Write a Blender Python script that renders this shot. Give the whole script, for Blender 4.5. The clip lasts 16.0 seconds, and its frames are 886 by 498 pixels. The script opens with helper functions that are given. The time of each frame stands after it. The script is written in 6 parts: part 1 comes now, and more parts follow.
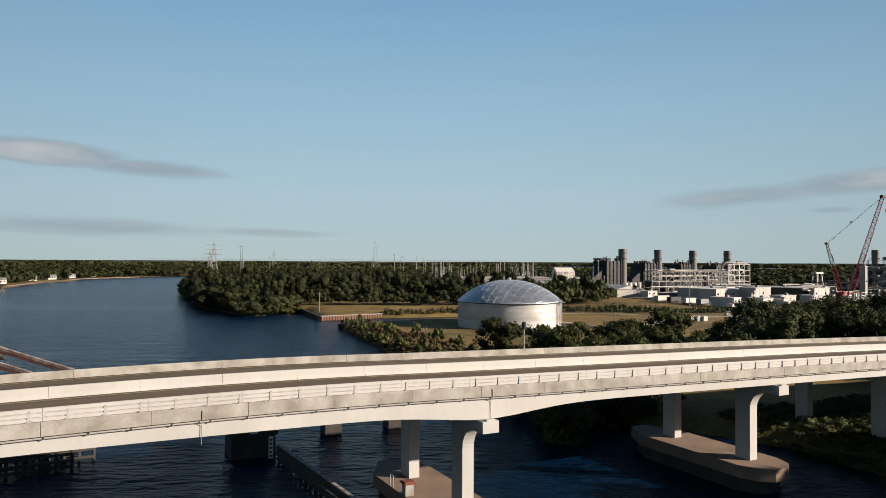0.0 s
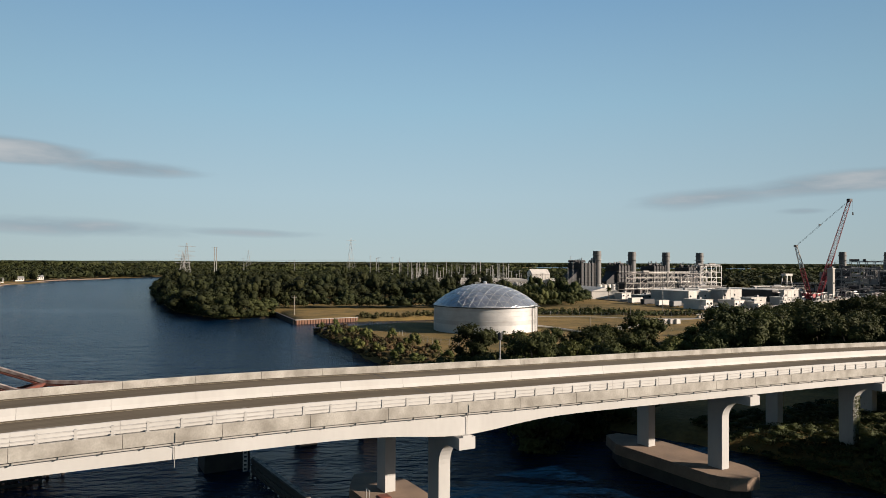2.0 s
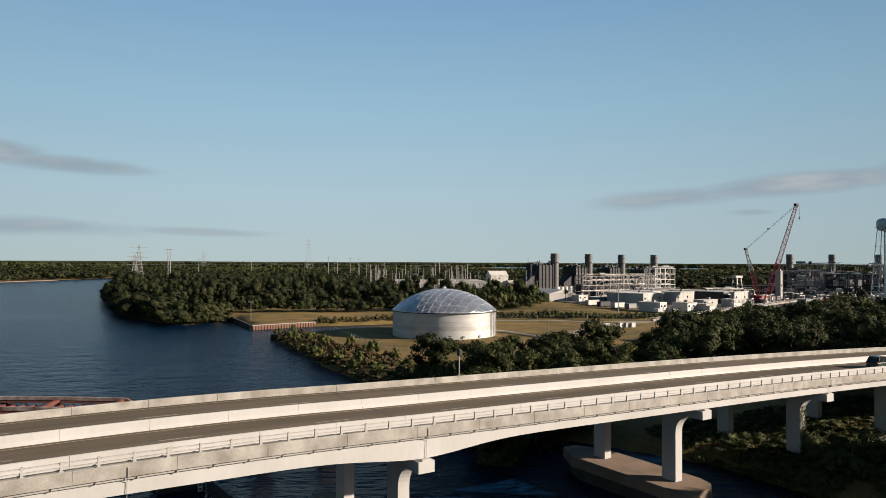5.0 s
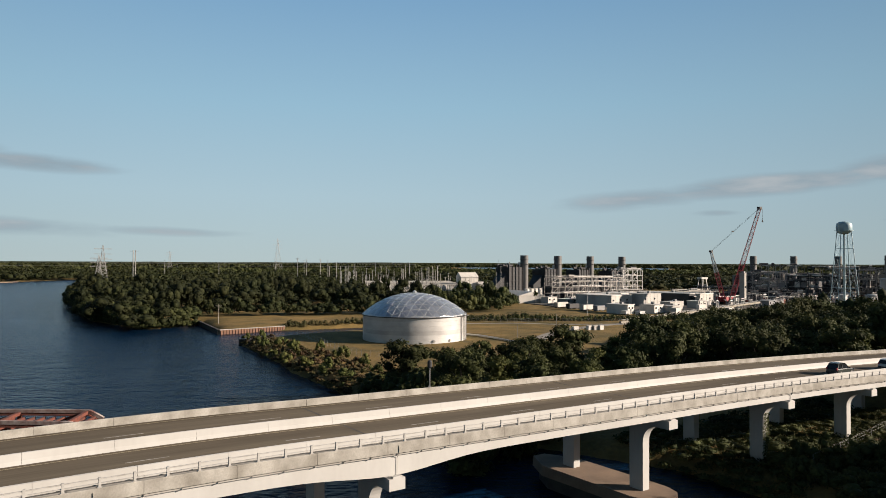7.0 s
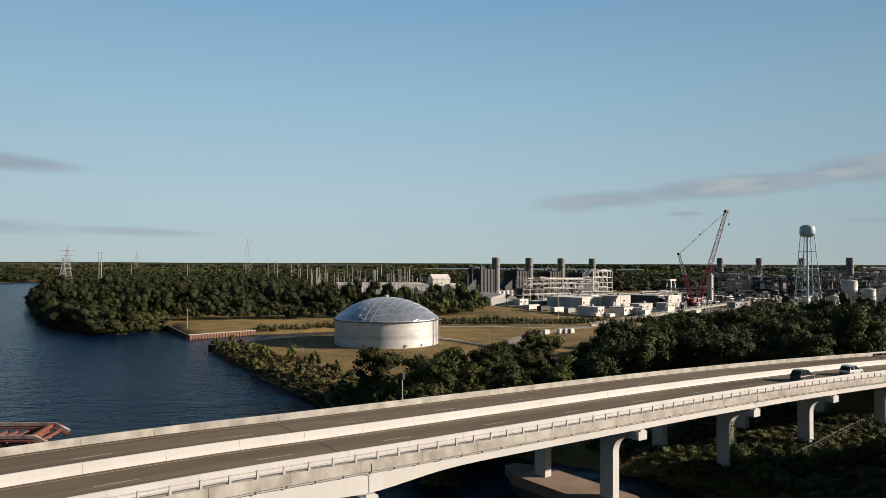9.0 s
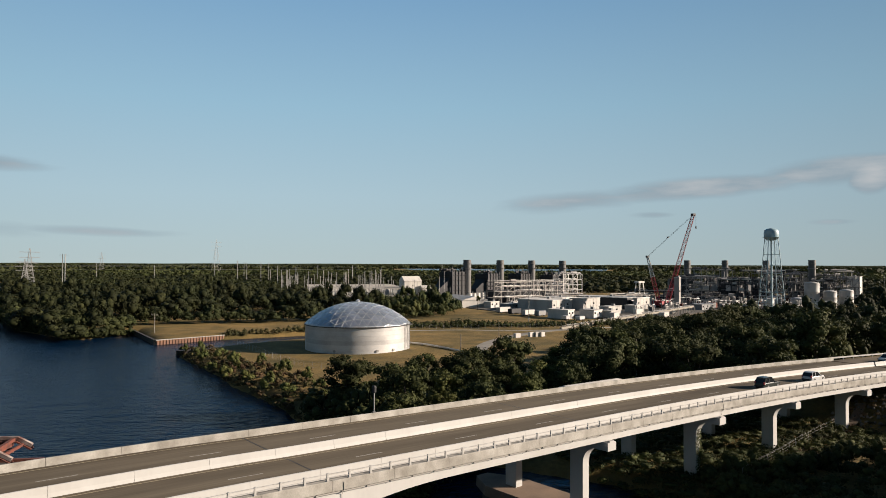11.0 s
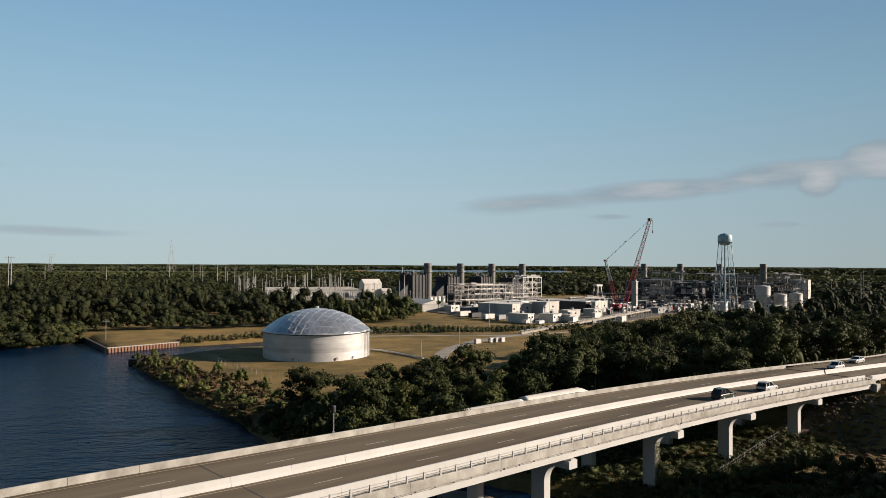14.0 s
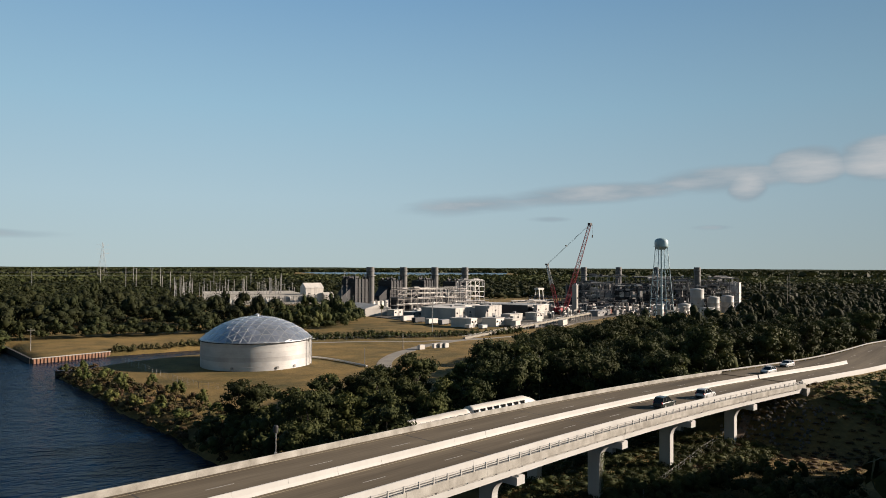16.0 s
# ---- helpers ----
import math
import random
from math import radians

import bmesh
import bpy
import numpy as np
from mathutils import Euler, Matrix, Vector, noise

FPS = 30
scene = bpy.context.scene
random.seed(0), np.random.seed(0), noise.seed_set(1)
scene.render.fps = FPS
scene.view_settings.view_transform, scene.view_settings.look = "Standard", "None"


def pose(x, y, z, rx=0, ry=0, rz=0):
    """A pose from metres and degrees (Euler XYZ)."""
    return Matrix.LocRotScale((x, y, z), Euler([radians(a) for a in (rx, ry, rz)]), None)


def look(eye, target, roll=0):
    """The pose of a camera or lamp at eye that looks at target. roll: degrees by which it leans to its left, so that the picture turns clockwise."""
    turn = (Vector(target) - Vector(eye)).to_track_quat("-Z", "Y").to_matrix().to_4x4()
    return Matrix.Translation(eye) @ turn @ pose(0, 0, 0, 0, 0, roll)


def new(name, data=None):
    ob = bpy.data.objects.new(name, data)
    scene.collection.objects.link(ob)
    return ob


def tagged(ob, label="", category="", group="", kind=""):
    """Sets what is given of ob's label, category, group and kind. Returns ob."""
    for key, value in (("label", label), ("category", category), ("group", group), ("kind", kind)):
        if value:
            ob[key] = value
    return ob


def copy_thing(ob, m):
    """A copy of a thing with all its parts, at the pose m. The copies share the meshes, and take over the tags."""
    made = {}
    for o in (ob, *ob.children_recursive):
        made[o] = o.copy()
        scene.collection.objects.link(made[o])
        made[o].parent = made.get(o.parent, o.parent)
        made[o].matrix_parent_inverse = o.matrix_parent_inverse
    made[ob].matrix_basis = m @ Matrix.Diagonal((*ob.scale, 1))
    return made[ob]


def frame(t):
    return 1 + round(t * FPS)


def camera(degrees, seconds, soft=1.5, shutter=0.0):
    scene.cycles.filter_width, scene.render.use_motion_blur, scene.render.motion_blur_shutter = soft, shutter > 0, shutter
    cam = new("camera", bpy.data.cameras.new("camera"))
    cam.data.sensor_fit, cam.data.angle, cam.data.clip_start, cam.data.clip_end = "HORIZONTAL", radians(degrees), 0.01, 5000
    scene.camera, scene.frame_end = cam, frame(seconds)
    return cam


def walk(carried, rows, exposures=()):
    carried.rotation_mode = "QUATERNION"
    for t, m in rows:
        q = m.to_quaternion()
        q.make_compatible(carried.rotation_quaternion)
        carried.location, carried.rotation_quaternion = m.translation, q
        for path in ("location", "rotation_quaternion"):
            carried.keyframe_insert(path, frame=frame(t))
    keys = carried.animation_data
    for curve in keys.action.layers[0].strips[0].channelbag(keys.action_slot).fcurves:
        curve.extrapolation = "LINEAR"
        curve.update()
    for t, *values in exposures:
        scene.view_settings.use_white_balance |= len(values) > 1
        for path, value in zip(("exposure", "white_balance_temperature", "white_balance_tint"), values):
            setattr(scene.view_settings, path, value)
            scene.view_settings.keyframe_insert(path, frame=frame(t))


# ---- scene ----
cam = camera(65.2, 16.0, soft=0.68)
PATH = [
    (0.0, 0.000, 0.000, 23.996, 91.080, -0.277, 0.000),
    (0.5, -0.014, 0.008, 24.320, 91.094, -0.287, -0.522),
    (1.0, -0.030, 0.016, 24.643, 91.118, -0.287, -1.030),
    (1.5, -0.046, 0.021, 24.962, 91.120, -0.278, -1.520),
    (2.0, -0.063, 0.023, 25.279, 91.109, -0.265, -2.006),
    (2.5, -0.077, 0.021, 25.598, 91.110, -0.254, -2.539),
    (3.0, -0.089, 0.017, 25.918, 91.123, -0.244, -3.096),
    (3.5, -0.097, 0.010, 26.240, 91.114, -0.241, -3.666),
    (4.0, -0.103, 0.002, 26.564, 91.113, -0.247, -4.262),
    (6.5, -0.154, -0.143, 28.218, 91.101, -0.244, -7.200),
    (7.0, -0.184, -0.192, 28.580, 91.119, -0.229, -7.857),
    (7.5, -0.217, -0.245, 28.940, 91.119, -0.221, -8.375),
    (8.0, -0.250, -0.298, 29.303, 91.132, -0.217, -9.038),
    (8.5, -0.286, -0.355, 29.665, 91.131, -0.215, -9.618),
    (9.0, -0.323, -0.414, 30.027, 91.141, -0.215, -10.182),
    (11.5, -0.457, -0.683, 31.793, 91.181, -0.209, -13.127),
    (12.0, -0.437, -0.557, 32.098, 91.167, -0.218, -13.665),
    (12.5, -0.413, -0.402, 32.404, 91.181, -0.231, -14.190),
    (13.0, -0.393, -0.208, 32.715, 91.204, -0.249, -14.728),
    (13.5, -0.380, 0.030, 33.036, 91.216, -0.270, -15.254),
    (14.0, -0.378, 0.311, 33.373, 91.270, -0.291, -15.846),
    (14.5, -0.387, 0.631, 33.721, 91.312, -0.294, -16.609),
    (15.0, -0.410, 0.981, 34.077, 91.364, -0.285, -17.918),
    (15.5, -0.444, 1.352, 34.438, 91.405, -0.263, -19.187),
    (16.0, -0.484, 1.734, 34.802, 91.455, -0.228, -20.609),
]
walk(cam, [(t, pose(x, y, z, rx, ry, rz)) for t, x, y, z, rx, ry, rz in PATH],
     exposures=[(0.0, 1.20), (16.0, 1.20)])

# ---- sky and sun ----
SUN_TO = Vector((0.975, -0.22, 0.0)).normalized()
SUN_EL = radians(19.0)
SUN_DIR = Vector((SUN_TO.x * math.cos(SUN_EL), SUN_TO.y * math.cos(SUN_EL), math.sin(SUN_EL)))

sun = new("sun", bpy.data.lights.new("sun", "SUN"))
sun.data.energy, sun.data.angle, sun.data.color = 5.0, radians(0.6), (1.0, 0.85, 0.71)
sun.matrix_world = look(SUN_DIR * 300, (0, 0, 0))


def build_world():
    w = bpy.data.worlds.new("sky")
    scene.world = w
    w.use_nodes = True
    nt = w.node_tree
    nt.nodes.clear()
    N, L = nt.nodes.new, nt.links.new
    out, bg = N("ShaderNodeOutputWorld"), N("ShaderNodeBackground")
    sky = N("ShaderNodeTexSky")
    sky.sky_type, sky.sun_disc = "NISHITA", False
    sky.sun_elevation, sky.sun_rotation = SUN_EL, math.atan2(SUN_TO.x, SUN_TO.y)
    sky.air_density, sky.dust_density, sky.ozone_density = 1.0, 0.1, 2.0
    bg.inputs["Strength"].default_value = 0.0495
    # thin cloud banks low over the horizon, laid out by azimuth and height
    tc = N("ShaderNodeTexCoord")
    sep = N("ShaderNodeSeparateXYZ")
    L(tc.outputs["Generated"], sep.inputs[0])

    def m(op, a, b=None, c=None, clamp=False):
        n = N("ShaderNodeMath")
        n.operation, n.use_clamp = op, clamp
        for i, v in enumerate((a, b, c)):
            if v is None:
                continue
            if isinstance(v, (int, float)):
                n.inputs[i].default_value = v
            else:
                L(v, n.inputs[i])
        return n.outputs[0]

    az = m("ARCTAN2", sep.outputs["X"], sep.outputs["Y"])
    el = m("ARCSINE", sep.outputs["Z"])
    comb = N("ShaderNodeCombineXYZ")
    L(m("MULTIPLY", az, 9.0), comb.inputs[0])
    L(m("MULTIPLY", el, 42.0), comb.inputs[1])
    no = N("ShaderNodeTexNoise")
    no.inputs["Scale"].default_value, no.inputs["Detail"].default_value, no.inputs["Roughness"].default_value = 1.1, 7.0, 0.55
    L(comb.outputs[0], no.inputs["Vector"])
    total = None
    # azimuth, height, half width, half height (degrees), tilt, density
    for a0, e0, wa, we, tilt, dens in CLOUDS:
        da = m("SUBTRACT", az, radians(a0))
        de = m("SUBTRACT", m("SUBTRACT", el, radians(e0)), m("MULTIPLY", da, tilt))
        q = m("ADD", m("POWER", m("DIVIDE", da, radians(wa)), 2.0), m("POWER", m("DIVIDE", de, radians(we * 1.45)), 2.0))
        k = m("MULTIPLY", m("SUBTRACT", 1.0, q, clamp=True), dens)
        total = k if total is None else m("MAXIMUM", total, k)
    mask = m("MULTIPLY", m("SUBTRACT", m("ADD", m("MULTIPLY", total, 1.0), m("MULTIPLY", no.outputs["Fac"], 0.9)), 0.62), 2.2, clamp=True)
    mask = m("MULTIPLY", mask, m("MULTIPLY", total, 1.6, clamp=True))
    # puffs are paler above and on the sun's side
    tone = m("ADD", m("SUBTRACT", m("MULTIPLY", total, 1.0), 0.45), m("MULTIPLY", m("SUBTRACT", no.outputs["Fac"], 0.5), 1.8), clamp=True)
    cc = N("ShaderNodeMix")
    cc.data_type = "RGBA"
    L(tone, cc.inputs["Factor"])
    cc.inputs["A"].default_value, cc.inputs["B"].default_value = (2.45, 3.15, 3.65, 1), (4.9, 4.9, 4.95, 1)
    mix = N("ShaderNodeMix")
    mix.data_type = "RGBA"
    L(m("MULTIPLY", mask, 0.92), mix.inputs["Factor"])
    tint = N("ShaderNodeMix")
    tint.data_type, tint.blend_type = "RGBA", "MULTIPLY"
    tint.inputs["Factor"].default_value, tint.inputs["B"].default_value = 1.0, (0.92, 1.08, 1.16, 1)
    L(sky.outputs["Color"], tint.inputs["A"])
    # morning haze: the air whitens towards the horizon, all round
    ramp = N("ShaderNodeValToRGB")
    el_ = ramp.color_ramp.elements
    el_[0].position, el_[0].color = 0.0, (0.43, 0.53, 0.555, 1)
    el_[1].position, el_[1].color = 1.0, (0.020, 0.055, 0.115, 1)
    for pos, col in ((0.06, (0.40, 0.54, 0.615)), (0.14, (0.30, 0.487, 0.62)), (0.26, (0.168, 0.335, 0.54)), (0.40, (0.070, 0.165, 0.29)), (0.6, (0.034, 0.09, 0.175))):
        e = el_.new(pos)
        e.color = (*col, 1)
    L(m("DIVIDE", el, radians(90), clamp=True), ramp.inputs["Fac"])
    up = N("ShaderNodeMix")
    up.data_type, up.blend_type = "RGBA", "MULTIPLY"
    up.inputs["Factor"].default_value, up.inputs["B"].default_value = 1.0, (8.0, 8.0, 8.0, 1)
    L(ramp.outputs["Color"], up.inputs["A"])
    air = N("ShaderNodeMix")
    air.data_type = "RGBA"
    air.inputs["Factor"].default_value = 0.96
    L(tint.outputs["Result"], air.inputs["A"])
    L(up.outputs["Result"], air.inputs["B"])
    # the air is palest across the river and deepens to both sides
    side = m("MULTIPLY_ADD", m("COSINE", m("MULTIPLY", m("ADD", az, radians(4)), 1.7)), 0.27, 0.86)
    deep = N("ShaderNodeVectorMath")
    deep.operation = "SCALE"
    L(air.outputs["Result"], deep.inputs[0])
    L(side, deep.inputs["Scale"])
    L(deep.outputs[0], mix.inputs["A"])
    L(cc.outputs["Result"], mix.inputs["B"])
    L(mix.outputs["Result"], bg.inputs["Color"])
    L(bg.outputs[0], out.inputs[0])


CLOUDS = [
    (23.5, 5.1, 9.0, 0.75, 0.07, 0.62), (33.0, 5.9, 12.0, 0.8, 0.06, 0.75), (43.0, 6.8, 8.0, 0.9, 0.04, 0.85), (48.5, 7.5, 3.4, 1.2, 0.0, 1.25), (44.3, 6.3, 1.9, 1.1, 0.0, 1.2),
    (53.0, 7.7, 3.6, 1.3, 0.0, 1.2), (29.5, 3.9, 2.6, 0.25, 0.0, 0.55), (42.0, 3.1, 2.2, 0.2, 0.0, 0.5), (60.0, 7.5, 6.0, 1.3, 0.0, 0.9),
    (-30.0, 7.7, 7.0, 0.85, -0.04, 0.95), (-23.0, 7.0, 8.0, 0.6, -0.03, 0.72), (-38.0, 8.0, 6.0, 0.9, -0.02, 0.9), (-27.0, 2.5, 13.0, 0.7, -0.02, 0.60), (-14.0, 2.3, 9.0, 0.35, -0.02, 0.5),
]
build_world()


# ---- materials ----
def mat(name, c1, c2=None, scale=3.0, rough=0.7, metal=0.0, bump=0.0, bscale=None, grain=0.12, spec=0.5, rand=0.0, streak=1.0, along=None):
    """Two-scale varied surface: c1 and c2 mixed by large stains, small grain on top, and a relief."""
    mt = bpy.data.materials.new(name)
    mt.use_nodes = True
    nt = mt.node_tree
    N, L = nt.nodes.new, nt.links.new
    bs = nt.nodes["Principled BSDF"]
    bs.inputs["Roughness"].default_value, bs.inputs["Metallic"].default_value = rough, metal
    bs.inputs["Specular IOR Level"].default_value = spec
    tc = N("ShaderNodeTexCoord")
    big, small = N("ShaderNodeTexNoise"), N("ShaderNodeTexNoise")
    big.inputs["Scale"].default_value, big.inputs["Detail"].default_value = 1.0 / scale, 5.0
    small.inputs["Scale"].default_value, small.inputs["Detail"].default_value = 14.0 / scale, 4.0
    mp = N("ShaderNodeMapping")
    mp.inputs["Scale"].default_value = (1, 1, streak)
    if along is not None:
        mp.vector_type = "TEXTURE"
        mp.inputs["Rotation"].default_value, mp.inputs["Scale"].default_value = (0, 0, along), (12, 0.7, 1)
    L(tc.outputs["Object"], mp.inputs["Vector"])
    L(mp.outputs[0], big.inputs["Vector"])
    L(mp.outputs[0], small.inputs["Vector"])
    ramp = N("ShaderNodeMapRange")
    ramp.inputs["From Min"].default_value, ramp.inputs["From Max"].default_value = 0.32, 0.68
    L(big.outputs["Fac"], ramp.inputs["Value"])
    mix = N("ShaderNodeMix")
    mix.data_type = "RGBA"
    mix.inputs["A"].default_value, mix.inputs["B"].default_value = (*c1, 1), (*(c2 or [v * 0.8 for v in c1]), 1)
    L(ramp.outputs[0], mix.inputs["Factor"])
    hsv = N("ShaderNodeHueSaturation")
    L(mix.outputs["Result"], hsv.inputs["Color"])
    va = N("ShaderNodeMath")
    va.operation = "MULTIPLY_ADD"
    va.inputs[1].default_value, va.inputs[2].default_value = 2 * grain, 1 - grain
    L(small.outputs["Fac"], va.inputs[0])
    last = va.outputs[0]
    if rand:
        oi = N("ShaderNodeObjectInfo")
        r = N("ShaderNodeMath")
        r.operation = "MULTIPLY_ADD"
        r.inputs[1].default_value, r.inputs[2].default_value = 2 * rand, 1 - rand
        L(oi.outputs["Random"], r.inputs[0])
        mu = N("ShaderNodeMath")
        mu.operation = "MULTIPLY"
        L(last, mu.inputs[0])
        L(r.outputs[0], mu.inputs[1])
        last = mu.outputs[0]
    L(last, hsv.inputs["Value"])
    L(hsv.outputs["Color"], bs.inputs["Base Color"])
    if bump:
        bn, bp_ = N("ShaderNodeTexNoise"), N("ShaderNodeBump")
        bn.inputs["Scale"].default_value, bn.inputs["Detail"].default_value = (bscale or 20.0 / scale), 5.0
        L(tc.outputs["Object"], bn.inputs["Vector"])
        L(bn.outputs["Fac"], bp_.inputs["Height"])
        bp_.inputs["Strength"].default_value, bp_.inputs["Distance"].default_value = 0.6, bump
        L(bp_.outputs[0], bs.inputs["Normal"])
    return mt


def leaf_mat(name, c1, c2):
    """Foliage: each clump of leaves has its own green, each tree its own tone; light passes a little."""
    mt = bpy.data.materials.new(name)
    mt.use_nodes = True
    nt = mt.node_tree
    N, L = nt.nodes.new, nt.links.new
    bs = nt.nodes["Principled BSDF"]
    bs.inputs["Roughness"].default_value, bs.inputs["Specular IOR Level"].default_value = 0.75, 0.1
    ge, oi = N("ShaderNodeNewGeometry"), N("ShaderNodeObjectInfo")
    mix = N("ShaderNodeMix")
    mix.data_type = "RGBA"
    mix.inputs["A"].default_value, mix.inputs["B"].default_value = (*c1, 1), (*c2, 1)
    cn, cm = N("ShaderNodeTexNoise"), N("ShaderNodeMath")
    cn.inputs["Scale"].default_value, cn.inputs["Detail"].default_value = 0.16, 2.0
    L(ge.outputs["Position"], cn.inputs["Vector"])
    cm.operation = "MULTIPLY_ADD"
    cm.inputs[1].default_value = 0.3
    half = N("ShaderNodeMath")
    half.operation = "MULTIPLY_ADD"
    half.inputs[1].default_value, half.inputs[2].default_value = 1.6, -0.5
    L(cn.outputs["Fac"], half.inputs[0])
    L(ge.outputs["Random Per Island"], cm.inputs[0])
    L(half.outputs[0], cm.inputs[2])
    cm.use_clamp = True
    L(cm.outputs[0], mix.inputs["Factor"])
    hsv = N("ShaderNodeHueSaturation")
    L(mix.outputs["Result"], hsv.inputs["Color"])
    v = N("ShaderNodeMath")
    v.operation = "MULTIPLY_ADD"
    v.inputs[1].default_value, v.inputs[2].default_value = 0.6, 0.7
    L(oi.outputs["Random"], v.inputs[0])
    L(v.outputs[0], hsv.inputs["Value"])
    tn, tcd = N("ShaderNodeTexNoise"), N("ShaderNodeTexCoord")
    tn.inputs["Scale"].default_value = 0.03
    L(ge.outputs["Position"], tn.inputs["Vector"])
    h = N("ShaderNodeMath")
    h.operation = "MULTIPLY_ADD"
    h.inputs[1].default_value, h.inputs[2].default_value = 0.10, 0.445
    L(tn.outputs["Fac"], h.inputs[0])
    L(h.outputs[0], hsv.inputs["Hue"])
    L(hsv.outputs["Color"], bs.inputs["Base Color"])
    tr, ad = N("ShaderNodeBsdfTranslucent"), N("ShaderNodeMixShader")
    L(hsv.outputs["Color"], tr.inputs["Color"])
    ad.inputs[0].default_value = 0.12
    L(bs.outputs[0], ad.inputs[1])
    L(tr.outputs[0], ad.inputs[2])
    L(ad.outputs[0], nt.nodes["Material Output"].inputs[0])
    return mt


M = {}
M["concrete"] = mat("pale_concrete", (0.2816, 0.2675, 0.2425), (0.2270, 0.2111, 0.1899), 4.0, 0.85, bump=0.01)
M["white_concrete"] = mat("white_coated_concrete", (0.3704, 0.3637, 0.3474), (0.3212, 0.3123, 0.2934), 5.0, 0.75, bump=0.004, grain=0.07, streak=0.35)
M["stained"] = mat("stained_concrete", (0.3105, 0.2955, 0.2639), (0.1694, 0.1566, 0.1338), 1.6, 0.9, bump=0.012, grain=0.26, streak=0.9)
M["footing"] = mat("footing_concrete", (0.192, 0.132, 0.090), (0.120, 0.084, 0.058), 3.0, 0.9, bump=0.02, grain=0.2)
M["asphalt"] = mat("worn_asphalt", (0.1256, 0.1037, 0.0750), (0.0594, 0.0481, 0.0352), 5.0, 0.95, bump=0.006, grain=0.28, spec=0.12, along=radians(27.4))
M["path_asphalt"] = mat("pale_worn_asphalt", (0.190, 0.172, 0.145), (0.130, 0.117, 0.098), 4.0, 0.9, bump=0.006, grain=0.25)
M["paint"] = mat("road_paint", (0.288, 0.270, 0.239), (0.180, 0.162, 0.140), 0.8, 0.7, grain=0.3)
M["yellow"] = mat("yellow_paint", (0.24, 0.195, 0.12), (0.17, 0.14, 0.095), 0.8, 0.7, grain=0.3)
M["galv"] = mat("galvanised_steel", (0.287, 0.282, 0.272), (0.219, 0.213, 0.204), 1.5, 0.5, 0.5)
M["tank_steel"] = mat("aluminium_painted_steel", (0.4612, 0.4537, 0.4375), (0.3525, 0.3450, 0.3387), 4.0, 0.45, 0.25, grain=0.12, rand=0.2, streak=1.6)
M["dome"] = mat("dome_aluminium", (0.42, 0.45, 0.50), (0.30, 0.33, 0.38), 5.0, 0.30, 0.8, grain=0.08, rand=0.15)
M["dome_rib"] = mat("dome_rib_aluminium", (0.5670, 0.5768, 0.5838), None, 3.0, 0.4, 0.5)
M["dark_steel"] = mat("dark_plant_steel", (0.028, 0.028, 0.030), (0.018, 0.018, 0.020), 4.0, 0.7, 0.2)
M["stack"] = mat("stack_steel", (0.0984, 0.0960, 0.0936), (0.0736, 0.0712, 0.0688), 6.0, 0.6, 0.2)
M["pipe_steel"] = mat("pipe_steel", (0.276, 0.253, 0.230), (0.161, 0.149, 0.138), 4.0, 0.6, 0.2, rand=0.5)
M["white_metal"] = mat("white_sheet_metal", (0.4633, 0.4359, 0.3935), (0.3512, 0.3306, 0.3020), 4.0, 0.6, rand=0.25, streak=0.4)
M["grey_metal"] = mat("grey_sheet_metal", (0.1656, 0.1656, 0.1656), (0.1332, 0.1332, 0.1332), 6.0, 0.55)
M["red_steel"] = mat("red_crane_steel", (0.311, 0.026, 0.033), (0.222, 0.022, 0.026), 3.0, 0.5)
M["faded_red"] = mat("faded_red_crane_steel", (0.42, 0.17, 0.16), (0.33, 0.10, 0.10), 3.0, 0.55)
M["crane_white"] = mat("white_crane_steel", (0.4988, 0.4838, 0.4612), None, 3.0, 0.5)
M["teal"] = mat("pale_blue_painted_steel", (0.2580, 0.3660, 0.4020), (0.1980, 0.2880, 0.3240), 4.0, 0.5)
M["tank_white"] = mat("pale_tank_paint", (0.3245, 0.3179, 0.3036), (0.2706, 0.2640, 0.2497), 5.0, 0.6)
M["rust"] = mat("rusted_steel", (0.1320, 0.0330, 0.0180), (0.0600, 0.0210, 0.0150), 1.0, 0.9, grain=0.3, bump=0.01)
M["old_paint"] = mat("peeling_white_paint", (0.300, 0.260, 0.235), (0.090, 0.034, 0.024), 1.4, 0.8, grain=0.3)
M["timber"] = mat("dark_weathered_timber", (0.040, 0.034, 0.028), (0.024, 0.021, 0.018), 1.2, 0.9, grain=0.3, bump=0.01)
M["sheet_rust"] = mat("rusty_sheet_pile", (0.192, 0.096, 0.056), (0.120, 0.064, 0.044), 2.0, 0.85, grain=0.25)
M["wood_pole"] = mat("grey_wood_pole", (0.26, 0.23, 0.20), (0.18, 0.16, 0.14), 1.5, 0.85)
M["bark"] = mat("bark", (0.075, 0.06, 0.047), (0.05, 0.04, 0.032), 0.8, 0.95, bump=0.02)
M["rubber"] = mat("tyre_rubber", (0.015, 0.015, 0.015), None, 0.5, 0.8)
M["car_white"] = mat("white_car_paint", (0.438, 0.438, 0.432), (0.420, 0.420, 0.414), 2.0, 0.25, grain=0.02)
M["car_dark"] = mat("dark_green_grey_car_paint", (0.035, 0.04, 0.035), (0.03, 0.034, 0.03), 2.0, 0.25, grain=0.02)
M["car_silver"] = mat("silver_car_paint", (0.55, 0.55, 0.55), None, 2.0, 0.3, 0.4, grain=0.02)
